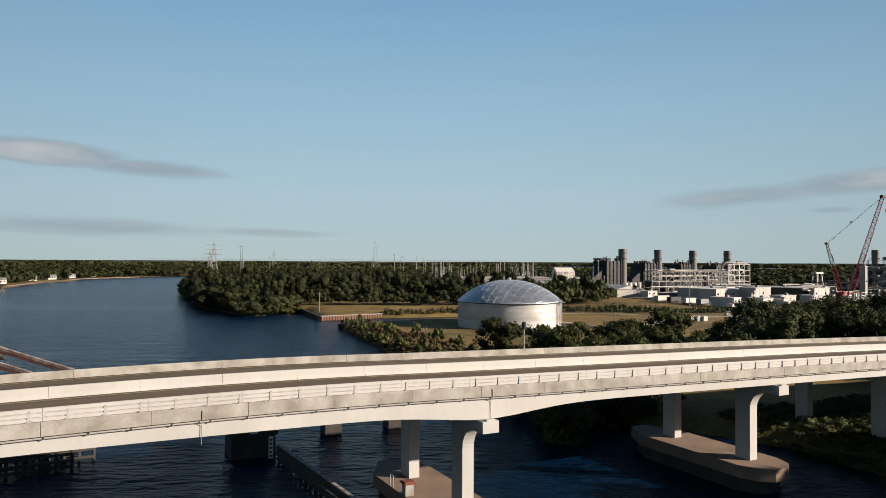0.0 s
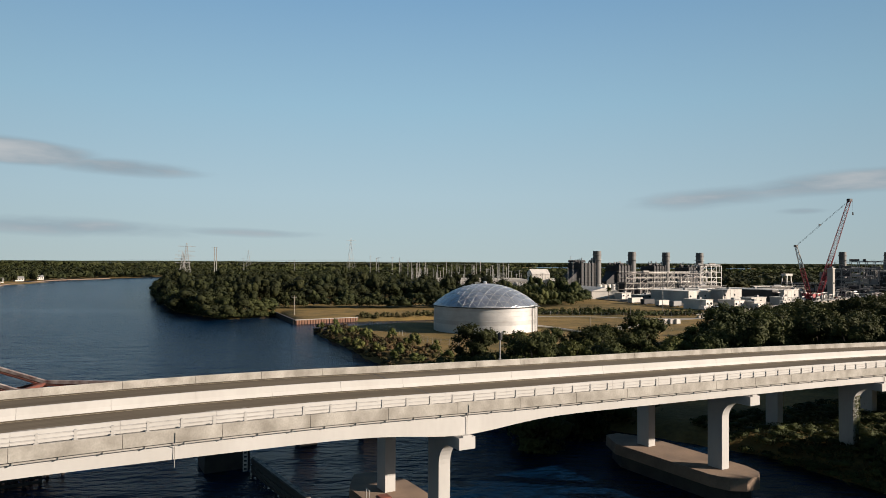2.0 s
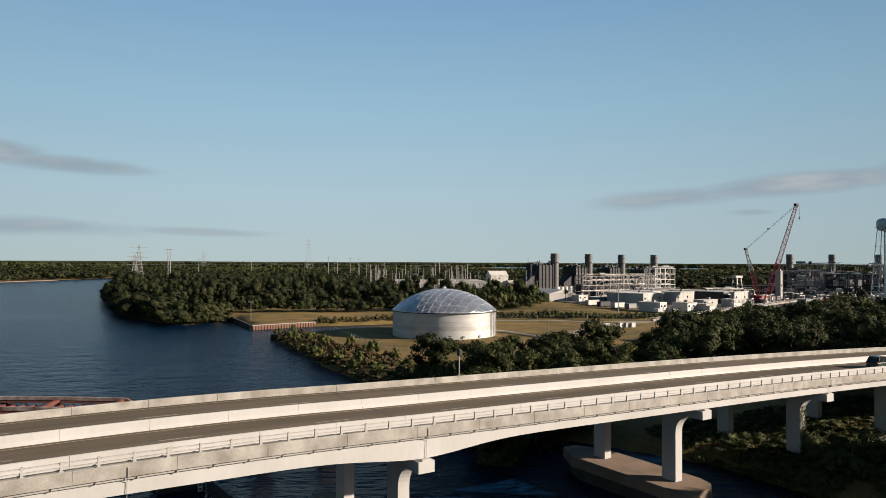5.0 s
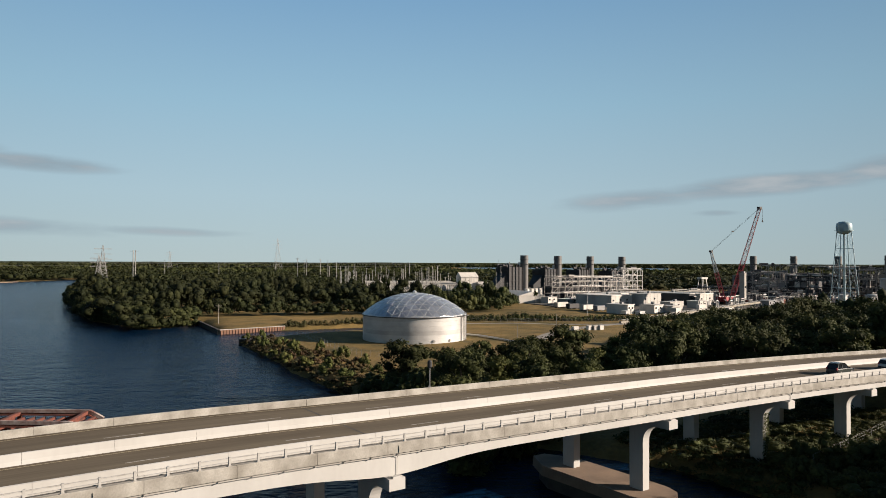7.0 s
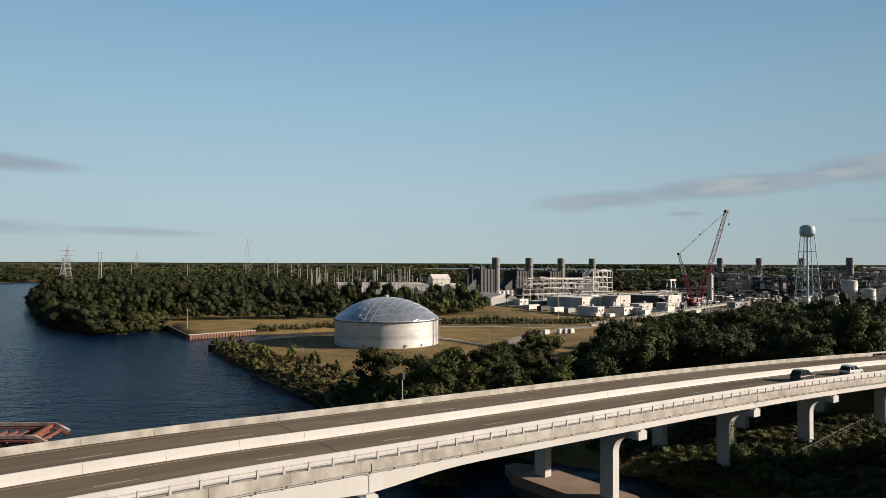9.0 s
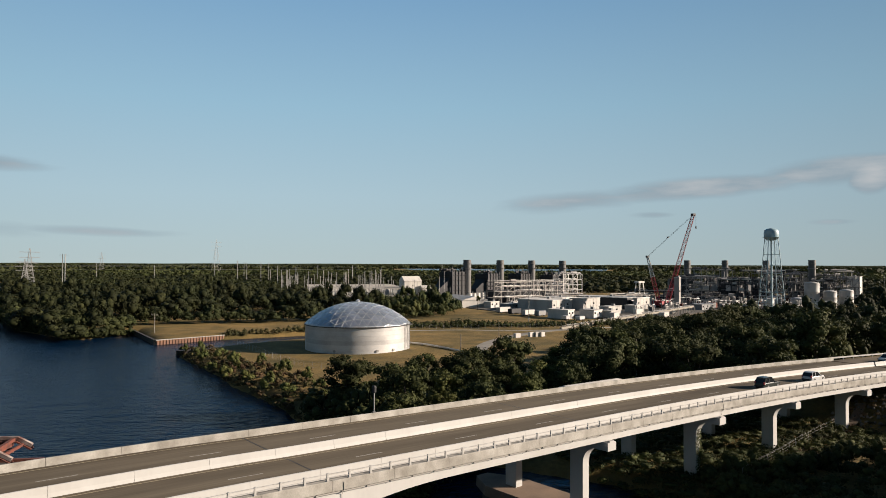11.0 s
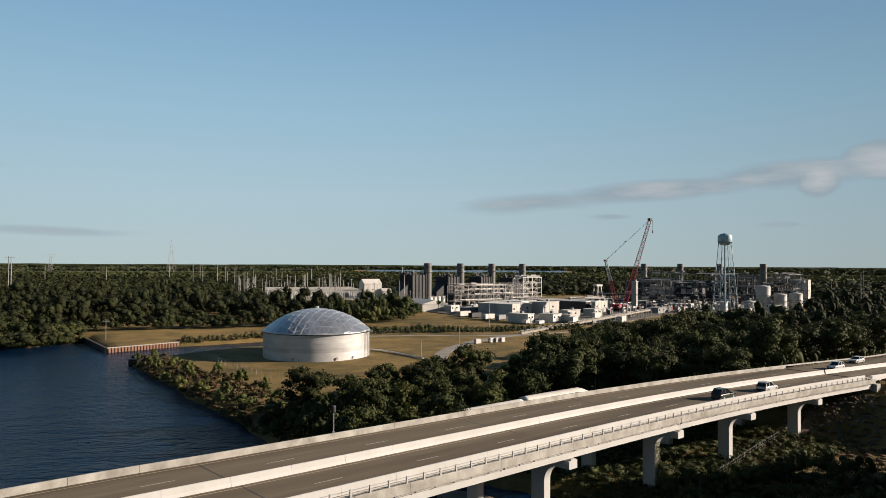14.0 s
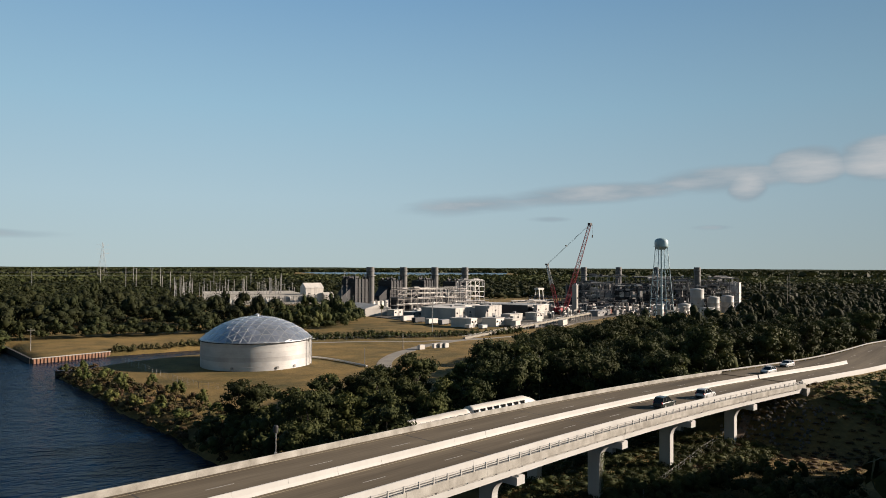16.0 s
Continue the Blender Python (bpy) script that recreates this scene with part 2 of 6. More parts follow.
M["glass_dark"] = mat("dark_car_glass", (0.012, 0.014, 0.016), None, 1.0, 0.08, grain=0.02)
M["rock"] = mat("rubble_rock", (0.120, 0.104, 0.088), (0.072, 0.064, 0.056), 1.0, 0.9, bump=0.03, rand=0.4)
M["yard"] = mat("dark_plant_yard", (0.076, 0.064, 0.050), (0.048, 0.042, 0.034), 9.0, 0.95, grain=0.3)
M["rail_white"] = mat("weathered_pale_rail_paint", (0.3478, 0.3391, 0.3220), (0.2372, 0.2261, 0.2056), 1.0, 0.6, grain=0.2)
M["gravel_path"] = mat("pale_shell_path", (0.240, 0.219, 0.183), (0.188, 0.167, 0.135), 3.0, 0.95, grain=0.2)
M["leaf"] = leaf_mat("oak_leaves", (0.012, 0.017, 0.006), (0.058, 0.066, 0.022))
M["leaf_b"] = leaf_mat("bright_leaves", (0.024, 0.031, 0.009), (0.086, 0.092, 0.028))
M["shrub"] = leaf_mat("shrub_leaves", (0.022, 0.025, 0.010), (0.090, 0.074, 0.030))
M["dry_shrub"] = leaf_mat("dry_brown_shrub_leaves", (0.030, 0.022, 0.012), (0.110, 0.075, 0.036))
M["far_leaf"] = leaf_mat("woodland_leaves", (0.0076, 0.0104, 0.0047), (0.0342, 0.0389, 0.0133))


def water_mat():
    mt = bpy.data.materials.new("river_water")
    mt.use_nodes = True
    nt = mt.node_tree
    N, L = nt.nodes.new, nt.links.new
    bs = nt.nodes["Principled BSDF"]
    bs.inputs["Base Color"].default_value = (0.001, 0.0085, 0.0245, 1)
    bs.inputs["Roughness"].default_value, bs.inputs["IOR"].default_value = 0.20, 1.18
    bs.inputs["Specular IOR Level"].default_value = 0.5
    bs.inputs["Specular Tint"].default_value = (0.55, 0.80, 1.0, 1)
    tc = N("ShaderNodeTexCoord")
    mp = N("ShaderNodeMapping")
    mp.inputs["Scale"].default_value = (0.45, 1.0, 1.0)
    mp.inputs["Rotation"].default_value = (0, 0, radians(12))
    L(tc.outputs["Object"], mp.inputs["Vector"])
    a, b, c = N("ShaderNodeTexNoise"), N("ShaderNodeTexNoise"), N("ShaderNodeTexNoise")
    lanes = N("ShaderNodeMapping")
    lanes.inputs["Scale"].default_value, lanes.inputs["Rotation"].default_value = (0.22, 1.0, 1.0), (0, 0, radians(-14))
    L(tc.outputs["Object"], lanes.inputs["Vector"])
    for n, s, d, q in ((a, 0.95, 4.0, mp), (b, 0.2, 3.0, mp), (c, 0.016, 5.0, lanes)):
        n.inputs["Scale"].default_value, n.inputs["Detail"].default_value = s, d
        L(q.outputs[0], n.inputs["Vector"])
    add = N("ShaderNodeMath")
    add.operation = "MULTIPLY_ADD"
    add.inputs[1].default_value = 1.6
    L(b.outputs["Fac"], add.inputs[0])
    L(a.outputs["Fac"], add.inputs[2])
    bp_ = N("ShaderNodeBump")
    bp_.inputs["Distance"].default_value = 1.1
    L(add.outputs[0], bp_.inputs["Height"])
    # wind lanes: calm and ruffled streaks
    st = N("ShaderNodeMapRange")
    st.inputs["From Min"].default_value, st.inputs["From Max"].default_value = 0.52, 0.68
    st.inputs["To Min"].default_value, st.inputs["To Max"].default_value = 1.0, 0.4
    L(c.outputs["Fac"], st.inputs["Value"])
    L(st.outputs[0], bp_.inputs["Strength"])
    L(bp_.outputs[0], bs.inputs["Normal"])
    return mt


def ground_mat():
    """Grass that turns from green to dry, with bare sandy patches."""
    mt = bpy.data.materials.new("dry_grass_ground")
    mt.use_nodes = True
    nt = mt.node_tree
    N, L = nt.nodes.new, nt.links.new
    bs = nt.nodes["Principled BSDF"]
    bs.inputs["Roughness"].default_value, bs.inputs["Specular IOR Level"].default_value = 0.95, 0.15
    tc = N("ShaderNodeTexCoord")
    big, mid, small = N("ShaderNodeTexNoise"), N("ShaderNodeTexNoise"), N("ShaderNodeTexNoise")
    for n, s in ((big, 0.02), (mid, 0.11), (small, 1.3)):
        n.inputs["Scale"].default_value, n.inputs["Detail"].default_value = s, 6.0
        L(tc.outputs["Object"], n.inputs["Vector"])
    r1 = N("ShaderNodeValToRGB")
    e = r1.color_ramp.elements
    e[0].position, e[0].color = 0.32, (0.040, 0.040, 0.015, 1)
    e[1].position, e[1].color = 0.66, (0.215, 0.140, 0.050, 1)
    add = N("ShaderNodeMath")
    add.operation = "MULTIPLY_ADD"
    add.inputs[1].default_value = 0.5
    half = N("ShaderNodeMath")
    half.operation = "MULTIPLY"
    half.inputs[1].default_value = 0.5
    L(big.outputs["Fac"], half.inputs[0])
    L(mid.outputs["Fac"], add.inputs[0])
    L(half.outputs[0], add.inputs[2])
    L(add.outputs[0], r1.inputs["Fac"])
    hsv = N("ShaderNodeHueSaturation")
    L(r1.outputs["Color"], hsv.inputs["Color"])
    v = N("ShaderNodeMath")
    v.operation = "MULTIPLY_ADD"
    v.inputs[1].default_value, v.inputs[2].default_value = 0.9, 0.55
    L(small.outputs["Fac"], v.inputs[0])
    L(v.outputs[0], hsv.inputs["Value"])
    L(hsv.outputs["Color"], bs.inputs["Base Color"])
    bp_ = N("ShaderNodeBump")
    bp_.inputs["Distance"].default_value = 0.25
    L(small.outputs["Fac"], bp_.inputs["Height"])
    L(bp_.outputs[0], bs.inputs["Normal"])
    return mt


M["water"], M["ground"] = water_mat(), ground_mat()


# ---- mesh building ----
class Mesh:
    """Collects vertices and faces of one part."""

    def __init__(self):
        self.v, self.f = [], []

    def box(self, c, size, rz=0.0, taper=1.0, bev=0.0):
        """A box round the centre of its base c, with its top scaled by taper."""
        (x, y, z), (a, b, h) = c, size
        co, si = math.cos(rz), math.sin(rz)
        n = len(self.v)
        levels = [(0.0, 1.0), (1.0, taper)]
        for t, k in levels:
            for px, py in ((-1, -1), (1, -1), (1, 1), (-1, 1)):
                qx, qy = px * a / 2 * k, py * b / 2 * k
                self.v.append((x + qx * co - qy * si, y + qx * si + qy * co, z + h * t))
        for q in ((3, 2, 1, 0), (4, 5, 6, 7), (0, 1, 5, 4), (1, 2, 6, 5), (2, 3, 7, 6), (3, 0, 4, 7)):
            self.f.append([n + i for i in q])
        return self

    def tube(self, a, b, r, r2=None, seg=8, caps=True):
        """A round bar from a to b, with its radii."""
        a, b = Vector(a), Vector(b)
        d = (b - a).normalized()
        p = d.orthogonal().normalized()
        q = d.cross(p)
        n, r2 = len(self.v), r if r2 is None else r2
        for c, rr in ((a, r), (b, r2)):
            for i in range(seg):
                w = 2 * math.pi * i / seg
                self.v.append(tuple(c + (p * math.cos(w) + q * math.sin(w)) * rr))
        for i in range(seg):
            j = (i + 1) % seg
            self.f.append([n + i, n + j, n + seg + j, n + seg + i])
        if caps:
            self.f.append([n + i for i in reversed(range(seg))])
            self.f.append([n + seg + i for i in range(seg)])
        return self

    def beam(self, a, b, w):
        """A square bar from a to b."""
        return self.tube(a, b, w * 0.7071, seg=4)

    def spin(self, profile, seg=48, c=(0, 0, 0)):
        """A turned body from (radius, height) pairs."""
        n = len(self.v)
        for r, z in profile:
            for i in range(seg):
                w = 2 * math.pi * i / seg
                self.v.append((c[0] + r * math.cos(w), c[1] + r * math.sin(w), c[2] + z))
        for k in range(len(profile) - 1):
            for i in range(seg):
                j = (i + 1) % seg
                self.f.append([n + k * seg + i, n + k * seg + j, n + (k + 1) * seg + j, n + (k + 1) * seg + i])
        return self

    def sweep(self, rings, closed=True, caps=True):
        """Skins rows of points of equal count."""
        n, k = len(self.v), len(rings[0])
        for r in rings:
            self.v.extend(tuple(p) for p in r)
        for a in range(len(rings) - 1):
            for i in range(k if closed else k - 1):
                j = (i + 1) % k
                self.f.append([n + a * k + i, n + a * k + j, n + (a + 1) * k + j, n + (a + 1) * k + i])
        if closed and caps:
            self.f.append([n + i for i in reversed(range(k))])
            self.f.append([n + (len(rings) - 1) * k + i for i in range(k)])
        return self

    def prism(self, pts, z0, z1, shrink=0.0):
        """An upright prism over a plan outline."""
        cx, cy = sum(p[0] for p in pts) / len(pts), sum(p[1] for p in pts) / len(pts)
        top = [(cx + (x - cx) * (1 - shrink), cy + (y - cy) * (1 - shrink), z1) for x, y in pts]
        return self.sweep([[(x, y, z0) for x, y in pts], top])

    def data(self, name, material, smooth=False):
        me = bpy.data.meshes.new(name)
        me.from_pydata(self.v, [], self.f)
        if isinstance(material, str):
            material = M[material]
        me.materials.append(material)
        if smooth:
            me.polygons.foreach_set("use_smooth", [True] * len(me.polygons))
        me.update()
        return me


def part(name, mb, material, parent, label="", smooth=False):
    ob = new(name, mb.data(name, material, smooth))
    ob.parent = parent
    if label:
        tagged(ob, label)
    return ob


def thing(name, at, label, category, group="", kind=""):
    """An Empty at a thing's base, under which its parts stand."""
    ob = new(name)
    ob.matrix_basis = at
    return tagged(ob, label, category, group, kind)


def alone(name, mb, material, label, category, at=None, group="", kind="", smooth=False):
    ob = new(name, mb.data(name, material, smooth))
    if at is not None:
        ob.matrix_basis = at
    return tagged(ob, label, category, group, kind)


# ---- ground, river and banks ----
RIVER = [(20, -400), (36, -60), (50, 10), (56, 45), (53, 72), (46, 90), (31, 103), (17, 113), (6, 129), (1, 143), (-2, 156), (-7, 167),
         (-14, 183), (-18, 198), (-27, 222), (-36, 245), (-21, 264), (-8, 272), (8, 281), (36, 290), (36, 308), (6, 305), (-29, 294), (-49, 281), (-68, 332), (-76, 312),
         (-84, 304), (-121, 351), (-159, 433), (-235, 640), (-328, 891), (-345, 1010), (-325, 1150), (-240, 1350), (-290, 1390), (-406, 1090),
         (-440, 1000), (-464, 894), (-432, 750), (-394, 618), (-318, 494), (-350, 300), (-345, 0), (-320, -400)]


def river_distance(X, Y):
    """Signed distance to the shore, positive on land."""
    pts = np.array(RIVER, float)
    best = np.full(X.shape, 1e9)
    inside = np.zeros(X.shape, bool)
    for (x1, y1), (x2, y2) in zip(pts, np.roll(pts, -1, 0)):
        dx, dy = x2 - x1, y2 - y1
        t = np.clip(((X - x1) * dx + (Y - y1) * dy) / (dx * dx + dy * dy), 0, 1)
        best = np.minimum(best, np.hypot(X - x1 - t * dx, Y - y1 - t * dy))
        if dy:
            cross = ((y1 > Y) != (y2 > Y)) & (X < dx * (Y - y1) / dy + x1)
            inside ^= cross
    return np.where(inside, -best, best)


# centre line of the bridge: straight, then bending gently to the right
B0, TH0, BEND0, BEND = Vector((3.9, 55.6)), radians(27.4), 40.0, 1 / 620.0
SPINE = {}
_p, _s = B0.copy(), 0
for _s in range(0, 420):
    th = TH0 - max(0.0, min(_s, 130) - BEND0) * BEND
    SPINE[_s] = (_p.copy(), th)
    _p = _p + Vector((math.cos(th), math.sin(th)))


def spine(s):
    if s <= 0:
        return B0 + Vector((math.cos(TH0), math.sin(TH0))) * s, TH0
    k = int(s)
    p, th = SPINE[k]
    return p + Vector((math.cos(th), math.sin(th))) * (s - k), th


def deck_z(s):
    """Height of the roadway along the bridge."""
    if s < -20:
        return 14.05 - 0.0006 * (s + 20) ** 2
    if s < 0:
        return 14.05 - 0.00088 * (s + 20) ** 2
    if s < 160:
        return 13.7 - 0.0225 * s
    k = min(s, 215.0) - 160
    return 10.1 - 0.0225 * k + 0.0007 * k * k


def bp(s, n, dz):
    """A place by its way along the bridge, its way across it, and its height over the roadway."""
    p, th = spine(s)
    return Vector((p.x - math.sin(th) * n, p.y + math.cos(th) * n, deck_z(s) + dz))


ABUT = 127.0


def ground_height(X, Y):
    d = river_distance(X, Y)
    base = np.where(d > 0, 2.0 * (1 - np.exp(-d / 1.8)), np.maximum(d * 0.5, -3.0))
    und = 0.25 * np.sin(X * 0.045 + 1.3) * np.sin(Y * 0.052) + 0.12 * np.sin(X * 0.19) * np.sin(Y * 0.17 + 2)
    h = base + np.where(d > 4, und, 0)
    # embankment that carries the road behind the abutment
    best = np.full(X.shape, 1e9)
    hz = np.zeros(X.shape)
    for s in range(int(ABUT) + 12, 400, 3):
        c = bp(s, 10.0, 0)
        q = np.hypot(X - c.x, Y - c.y)
        ahead = q < best
        best = np.where(ahead, q, best)
        hz = np.where(ahead, c.z - 0.25, hz)
    slope = hz - np.maximum(best - 12.5, 0) / 2.2
    return np.maximum(h, np.where(best < 60, slope, -9))


def axis(lo, hi, a, b, fine):
    mid = list(np.arange(a, b, fine))
    left, right, step = [], [], fine
    x = a
    while x > lo:
        step = min(step * 1.22, 260)
        x -= step
        left.append(x)
    x, step = b, fine
    while x < hi:
        right.append(x)
        step = min(step * 1.22, 260)
        x += step
    return np.array(left[::-1] + mid + right)


def build_ground():
    xs, ys = axis(-4900, 4900, -190, 330, 3.0), axis(-900, 4900, 30, 400, 3.0)
    X, Y = np.meshgrid(xs, ys)
    Zh = ground_height(X, Y)
    nx, ny = len(xs), len(ys)
    me = bpy.data.meshes.new("ground")
    idx = np.arange(nx * ny).reshape(ny, nx)
    faces = np.stack([idx[:-1, :-1], idx[:-1, 1:], idx[1:, 1:], idx[1:, :-1]], -1).reshape(-1, 4)
    me.from_pydata(np.stack([X, Y, Zh], -1).reshape(-1, 3).tolist(), [], faces.tolist())
    me.materials.append(M["ground"])
    me.polygons.foreach_set("use_smooth", [True] * len(me.polygons))
    tagged(new("ground", me), "flat dry grassland with sloping river banks", "ground", kind="structure")
    w = Mesh()
    w.v = [(-1500, -900, 0), (800, -900, 0), (800, 1600, 0), (-1500, 1600, 0)]
    w.f = [[0, 1, 2, 3]]
    alone("water", w, "water", "dark blue river water with small wind ripples", "water", kind="structure")


build_ground()


def gz(x, y):
    return float(ground_height(np.array([float(x)]), np.array([float(y)]))[0])


# ---- road bridge ----
def strip(sections, s0, s1, step=2.0):
    """A solid drawn along the bridge from a section of (across, height) points."""
    mb, s, rings = Mesh(), s0, []
    k = max(1, int(round((s1 - s0) / step)))
    for i in range(k + 1):
        s = s0 + (s1 - s0) * i / k
        sec = sections(s) if callable(sections) else sections
        rings.append([bp(s, n, z) for n, z in sec])
    return mb.sweep(rings)


W_END = -80.0
PIERS = (-58.0, 0.0, 35.4, 59.5, 80.5, 104.0)


def girder_depth(s):
    near = min((abs(s - p), p) for p in (-58.0, 0.0))[0]
    return 1.5 + 0.25 * math.exp(-((s + 14) / 16) ** 2) + 0.75 * math.exp(-(near / 6.0) ** 2)


def column_outline(n0, n1, z0, z1, flare_out, flare_in, sign):
    """Outline of a pier column in (across, height) that spreads in quarter curves under the cap."""
    pts = [(n0, z0), (n0, z1 - flare_out)]
    for i in range(1, 9):
        w = i / 8 * math.pi / 2
        pts.append((n0 - flare_out * (1 - math.cos(w)), z1 - flare_out + flare_out * math.sin(w)))
    for i in range(0, 9):
        w = (8 - i) / 8 * math.pi / 2
        pts.append((n1 + flare_in * (1 - math.cos(w)), z1 - flare_in + flare_in * math.sin(w)))
    pts += [(n1, z0)]
    return pts


def extrude_across(mb, s, pts, half):
    """A plate of the given outline across the bridge, standing at s, with rounded long edges."""
    p, th = spine(s)
    u, n = Vector((math.cos(th), math.sin(th))), Vector((-math.sin(th), math.cos(th)))
    rings = []
    for k in (-half, half):
        rings.append([(p.x + u.x * k + n.x * a, p.y + u.y * k + n.y * a, z) for a, z in pts])
    return mb.sweep(rings)


def build_bridge():
    br = thing("road_bridge", Matrix(), "long white concrete girder road bridge on two-column piers", "bridge")
    part("deck_slab", strip([(0.5, -0.55), (19.5, -0.55), (19.5, -0.02), (0.5, -0.02)], W_END, ABUT), "concrete", br)
    part("roadway", strip([(2.75, -0.015), (10.15, -0.015), (10.15, 0.012), (2.75, 0.012)], W_END, ABUT), "asphalt", br, "worn grey asphalt traffic lanes")
    part("roadway", strip([(10.75, -0.015), (19.25, -0.015), (19.25, 0.012), (10.75, 0.012)], W_END, ABUT), "asphalt", br, "worn grey asphalt traffic lanes")
    for n0, n1 in ((0.62, 1.7), (6.2, 7.4), (12.2, 13.4), (18.3, 19.38)):
        part("girder", strip(lambda s: [(n0, -0.55), (n1, -0.55), (n1, -girder_depth(s)), (n0 + 0.02, -girder_depth(s))], W_END, ABUT - 1, 1.5), "white_concrete", br,
             "white-coated haunched girder")
    # outer parapet of stained concrete, cast in bays with open joints
    s = W_END
    while s < ABUT + 0.1:
        e = min(s + 6.1, ABUT + 1)
        part("parapet_panel", strip([(0.30, -0.52), (0.60, -0.52), (0.60, 0.30), (0.54, 0.35), (0.36, 0.35), (0.30, 0.30)], s, e - 0.03, 3.0), "stained", br)
        part("far_parapet_panel", strip([(19.25, -0.5), (19.62, -0.5), (19.62, 0.62), (19.55, 0.68), (19.38, 0.68), (19.33, 0.62)], s + 1.5, e + 1.47, 3.0), "stained", br)
        part("inner_barrier", strip([(2.25, 0.0), (2.75, 0.0), (2.58, 0.3), (2.50, 0.80), (2.36, 0.82), (2.28, 0.78)], s, e - 0.02, 3.0), "white_concrete", br)
        part("median_barrier", strip([(10.12, 0.0), (10.78, 0.0), (10.62, 0.3), (10.55, 0.80), (10.50, 0.83), (10.40, 0.83), (10.35, 0.80), (10.28, 0.3)], s, e - 0.02, 3.0), "white_concrete", br)
        s = e
    # drain pipe under the slab edge, with its brackets
    part("drain_pipe", strip([(0.42, -0.60), (0.52, -0.60), (0.52, -0.70), (0.42, -0.70)], W_END, ABUT - 2), "concrete", br, "thin pale conduit under the slab edge")
    bracket = Mesh().box((0, 0, -0.06), (0.06, 0.2, 0.14)).data("pipe_bracket", "concrete")
    s = W_END + 1
    while s < ABUT - 3:
        ob = new("pipe_bracket", bracket)
        ob.parent = br
        c, th = bp(s, 0.42, -0.66), spine(s)[1]
        ob.matrix_basis = pose(c.x, c.y, c.z, 0, 0, math.degrees(th))
        s += 2.4
    # steel railing on the outer parapet
    post = Mesh().box((0, 0, 0), (0.17, 0.17, 0.62), taper=0.85).box((0, 0, 0), (0.30, 0.22, 0.04)).data("railing_post", "rail_white")
    s = W_END + 1
    while s < ABUT:
        ob = new("railing_post", post)
        ob.parent = br
        c, th = bp(s, 0.45, 0.35), spine(s)[1]
        ob.matrix_basis = pose(c.x, c.y, c.z, 0, 0, math.degrees(th))
        s += 2.05
    for z in (0.56, 0.84):
        part("rail", strip([(0.41, z), (0.49, z), (0.49, z + 0.075), (0.41, z + 0.075)], W_END, ABUT), "rail_white", br)
    # lane lines
    for n, name in ((6.45, "lane_dash"), (15.0, "lane_dash")):
        s = W_END
        while s < ABUT - 4:
            part(name, strip([(n - 0.07, 0.012), (n + 0.07, 0.012), (n + 0.07, 0.017), (n - 0.07, 0.017)], s, s + 3.05, 1.6), "paint", br)
            s += 12.2
    for n, m_ in ((9.55, "yellow"), (3.35, "paint"), (11.35, "paint"), (18.6, "yellow")):
        part("edge_line", strip([(n - 0.07, 0.012), (n + 0.07, 0.012), (n + 0.07, 0.017), (n - 0.07, 0.017)], W_END, ABUT), m_, br)
    for s in PIERS[1:]:
        part("expansion_joint", strip([(2.8, 0.013), (19.2, 0.013), (19.2, 0.018), (2.8, 0.018)], s - 0.07, s + 0.07), "dark_steel", br)
    # piers
    for s in PIERS:
        zt = deck_z(s) - girder_depth(s) - 0.05
        c = bp(s, 10, 0)
        wet = s < 50
        zb = 2.8 if wet else gz(c.x, c.y) - 0.6
        pier = part("pier_cap", extrude_across(Mesh(), s, [(0.0, zt - 0.95), (20.0, zt - 0.95), (20.0, zt), (0.0, zt)], 0.75), "white_concrete", br, "white concrete pier cap on two columns")
        fl = 2.1 if zt - zb > 4 else 1.4
        part("column", extrude_across(Mesh(), s, column_outline(3.7, 5.6, zb - 0.2, zt - 0.94, fl, 0.5, 1), 0.55), "white_concrete", pier)
        part("column", extrude_across(Mesh(), s, [(20 - a, z) for a, z in reversed(column_outline(3.7, 5.6, zb - 0.2, zt - 0.94, fl, 0.5, 1))], 0.55), "white_concrete", pier)
        for n in (1.1, 6.8, 12.8, 18.8):
            part("bearing_pad", extrude_across(Mesh(), s, [(n - 0.3, zt), (n + 0.3, zt), (n + 0.3, zt + 0.06), (n - 0.3, zt + 0.06)], 0.4), "dark_steel", pier)
        part("kerb_block", extrude_across(Mesh(), s, [(0.0, zt + 0.001), (0.35, zt + 0.001), (0.35, zt + 0.16), (0.0, zt + 0.16)], 0.4), "white_concrete", pier)
        if wet:
            p, th = spine(s)
            u, n = Vector((math.cos(th), math.sin(th))), Vector((-math.sin(th), math.cos(th)))
            out = [(-3.1, 3.2), (-3.1, 17.5), (-1.0, 21.5), (1.0, 21.5), (3.1, 17.5), (3.1, 3.2), (2.4, 1.2), (1.0, 0.2), (-1.0, 0.2), (-2.4, 1.2)]
            out = [(p.x + u.x * a + n.x * b, p.y + u.y * a + n.y * b) for a, b in reversed(out)]
            part("footing", Mesh().prism(out, 1.5, 2.8, 0.01), "footing", pier, "brown-stained concrete pile cap above the water")
            cx, cy = p.x + n.x * 10, p.y + n.y * 10
            low = [(cx + (x - cx) * 0.9, cy + (y - cy) * 0.9) for x, y in out]
            # dark inset body that paints in the shade below the pile cap
            part("pile_skirt", Mesh().prism(low, -1.5, 1.5), "timber", pier, "dark skirt painting the shade under the pile cap")
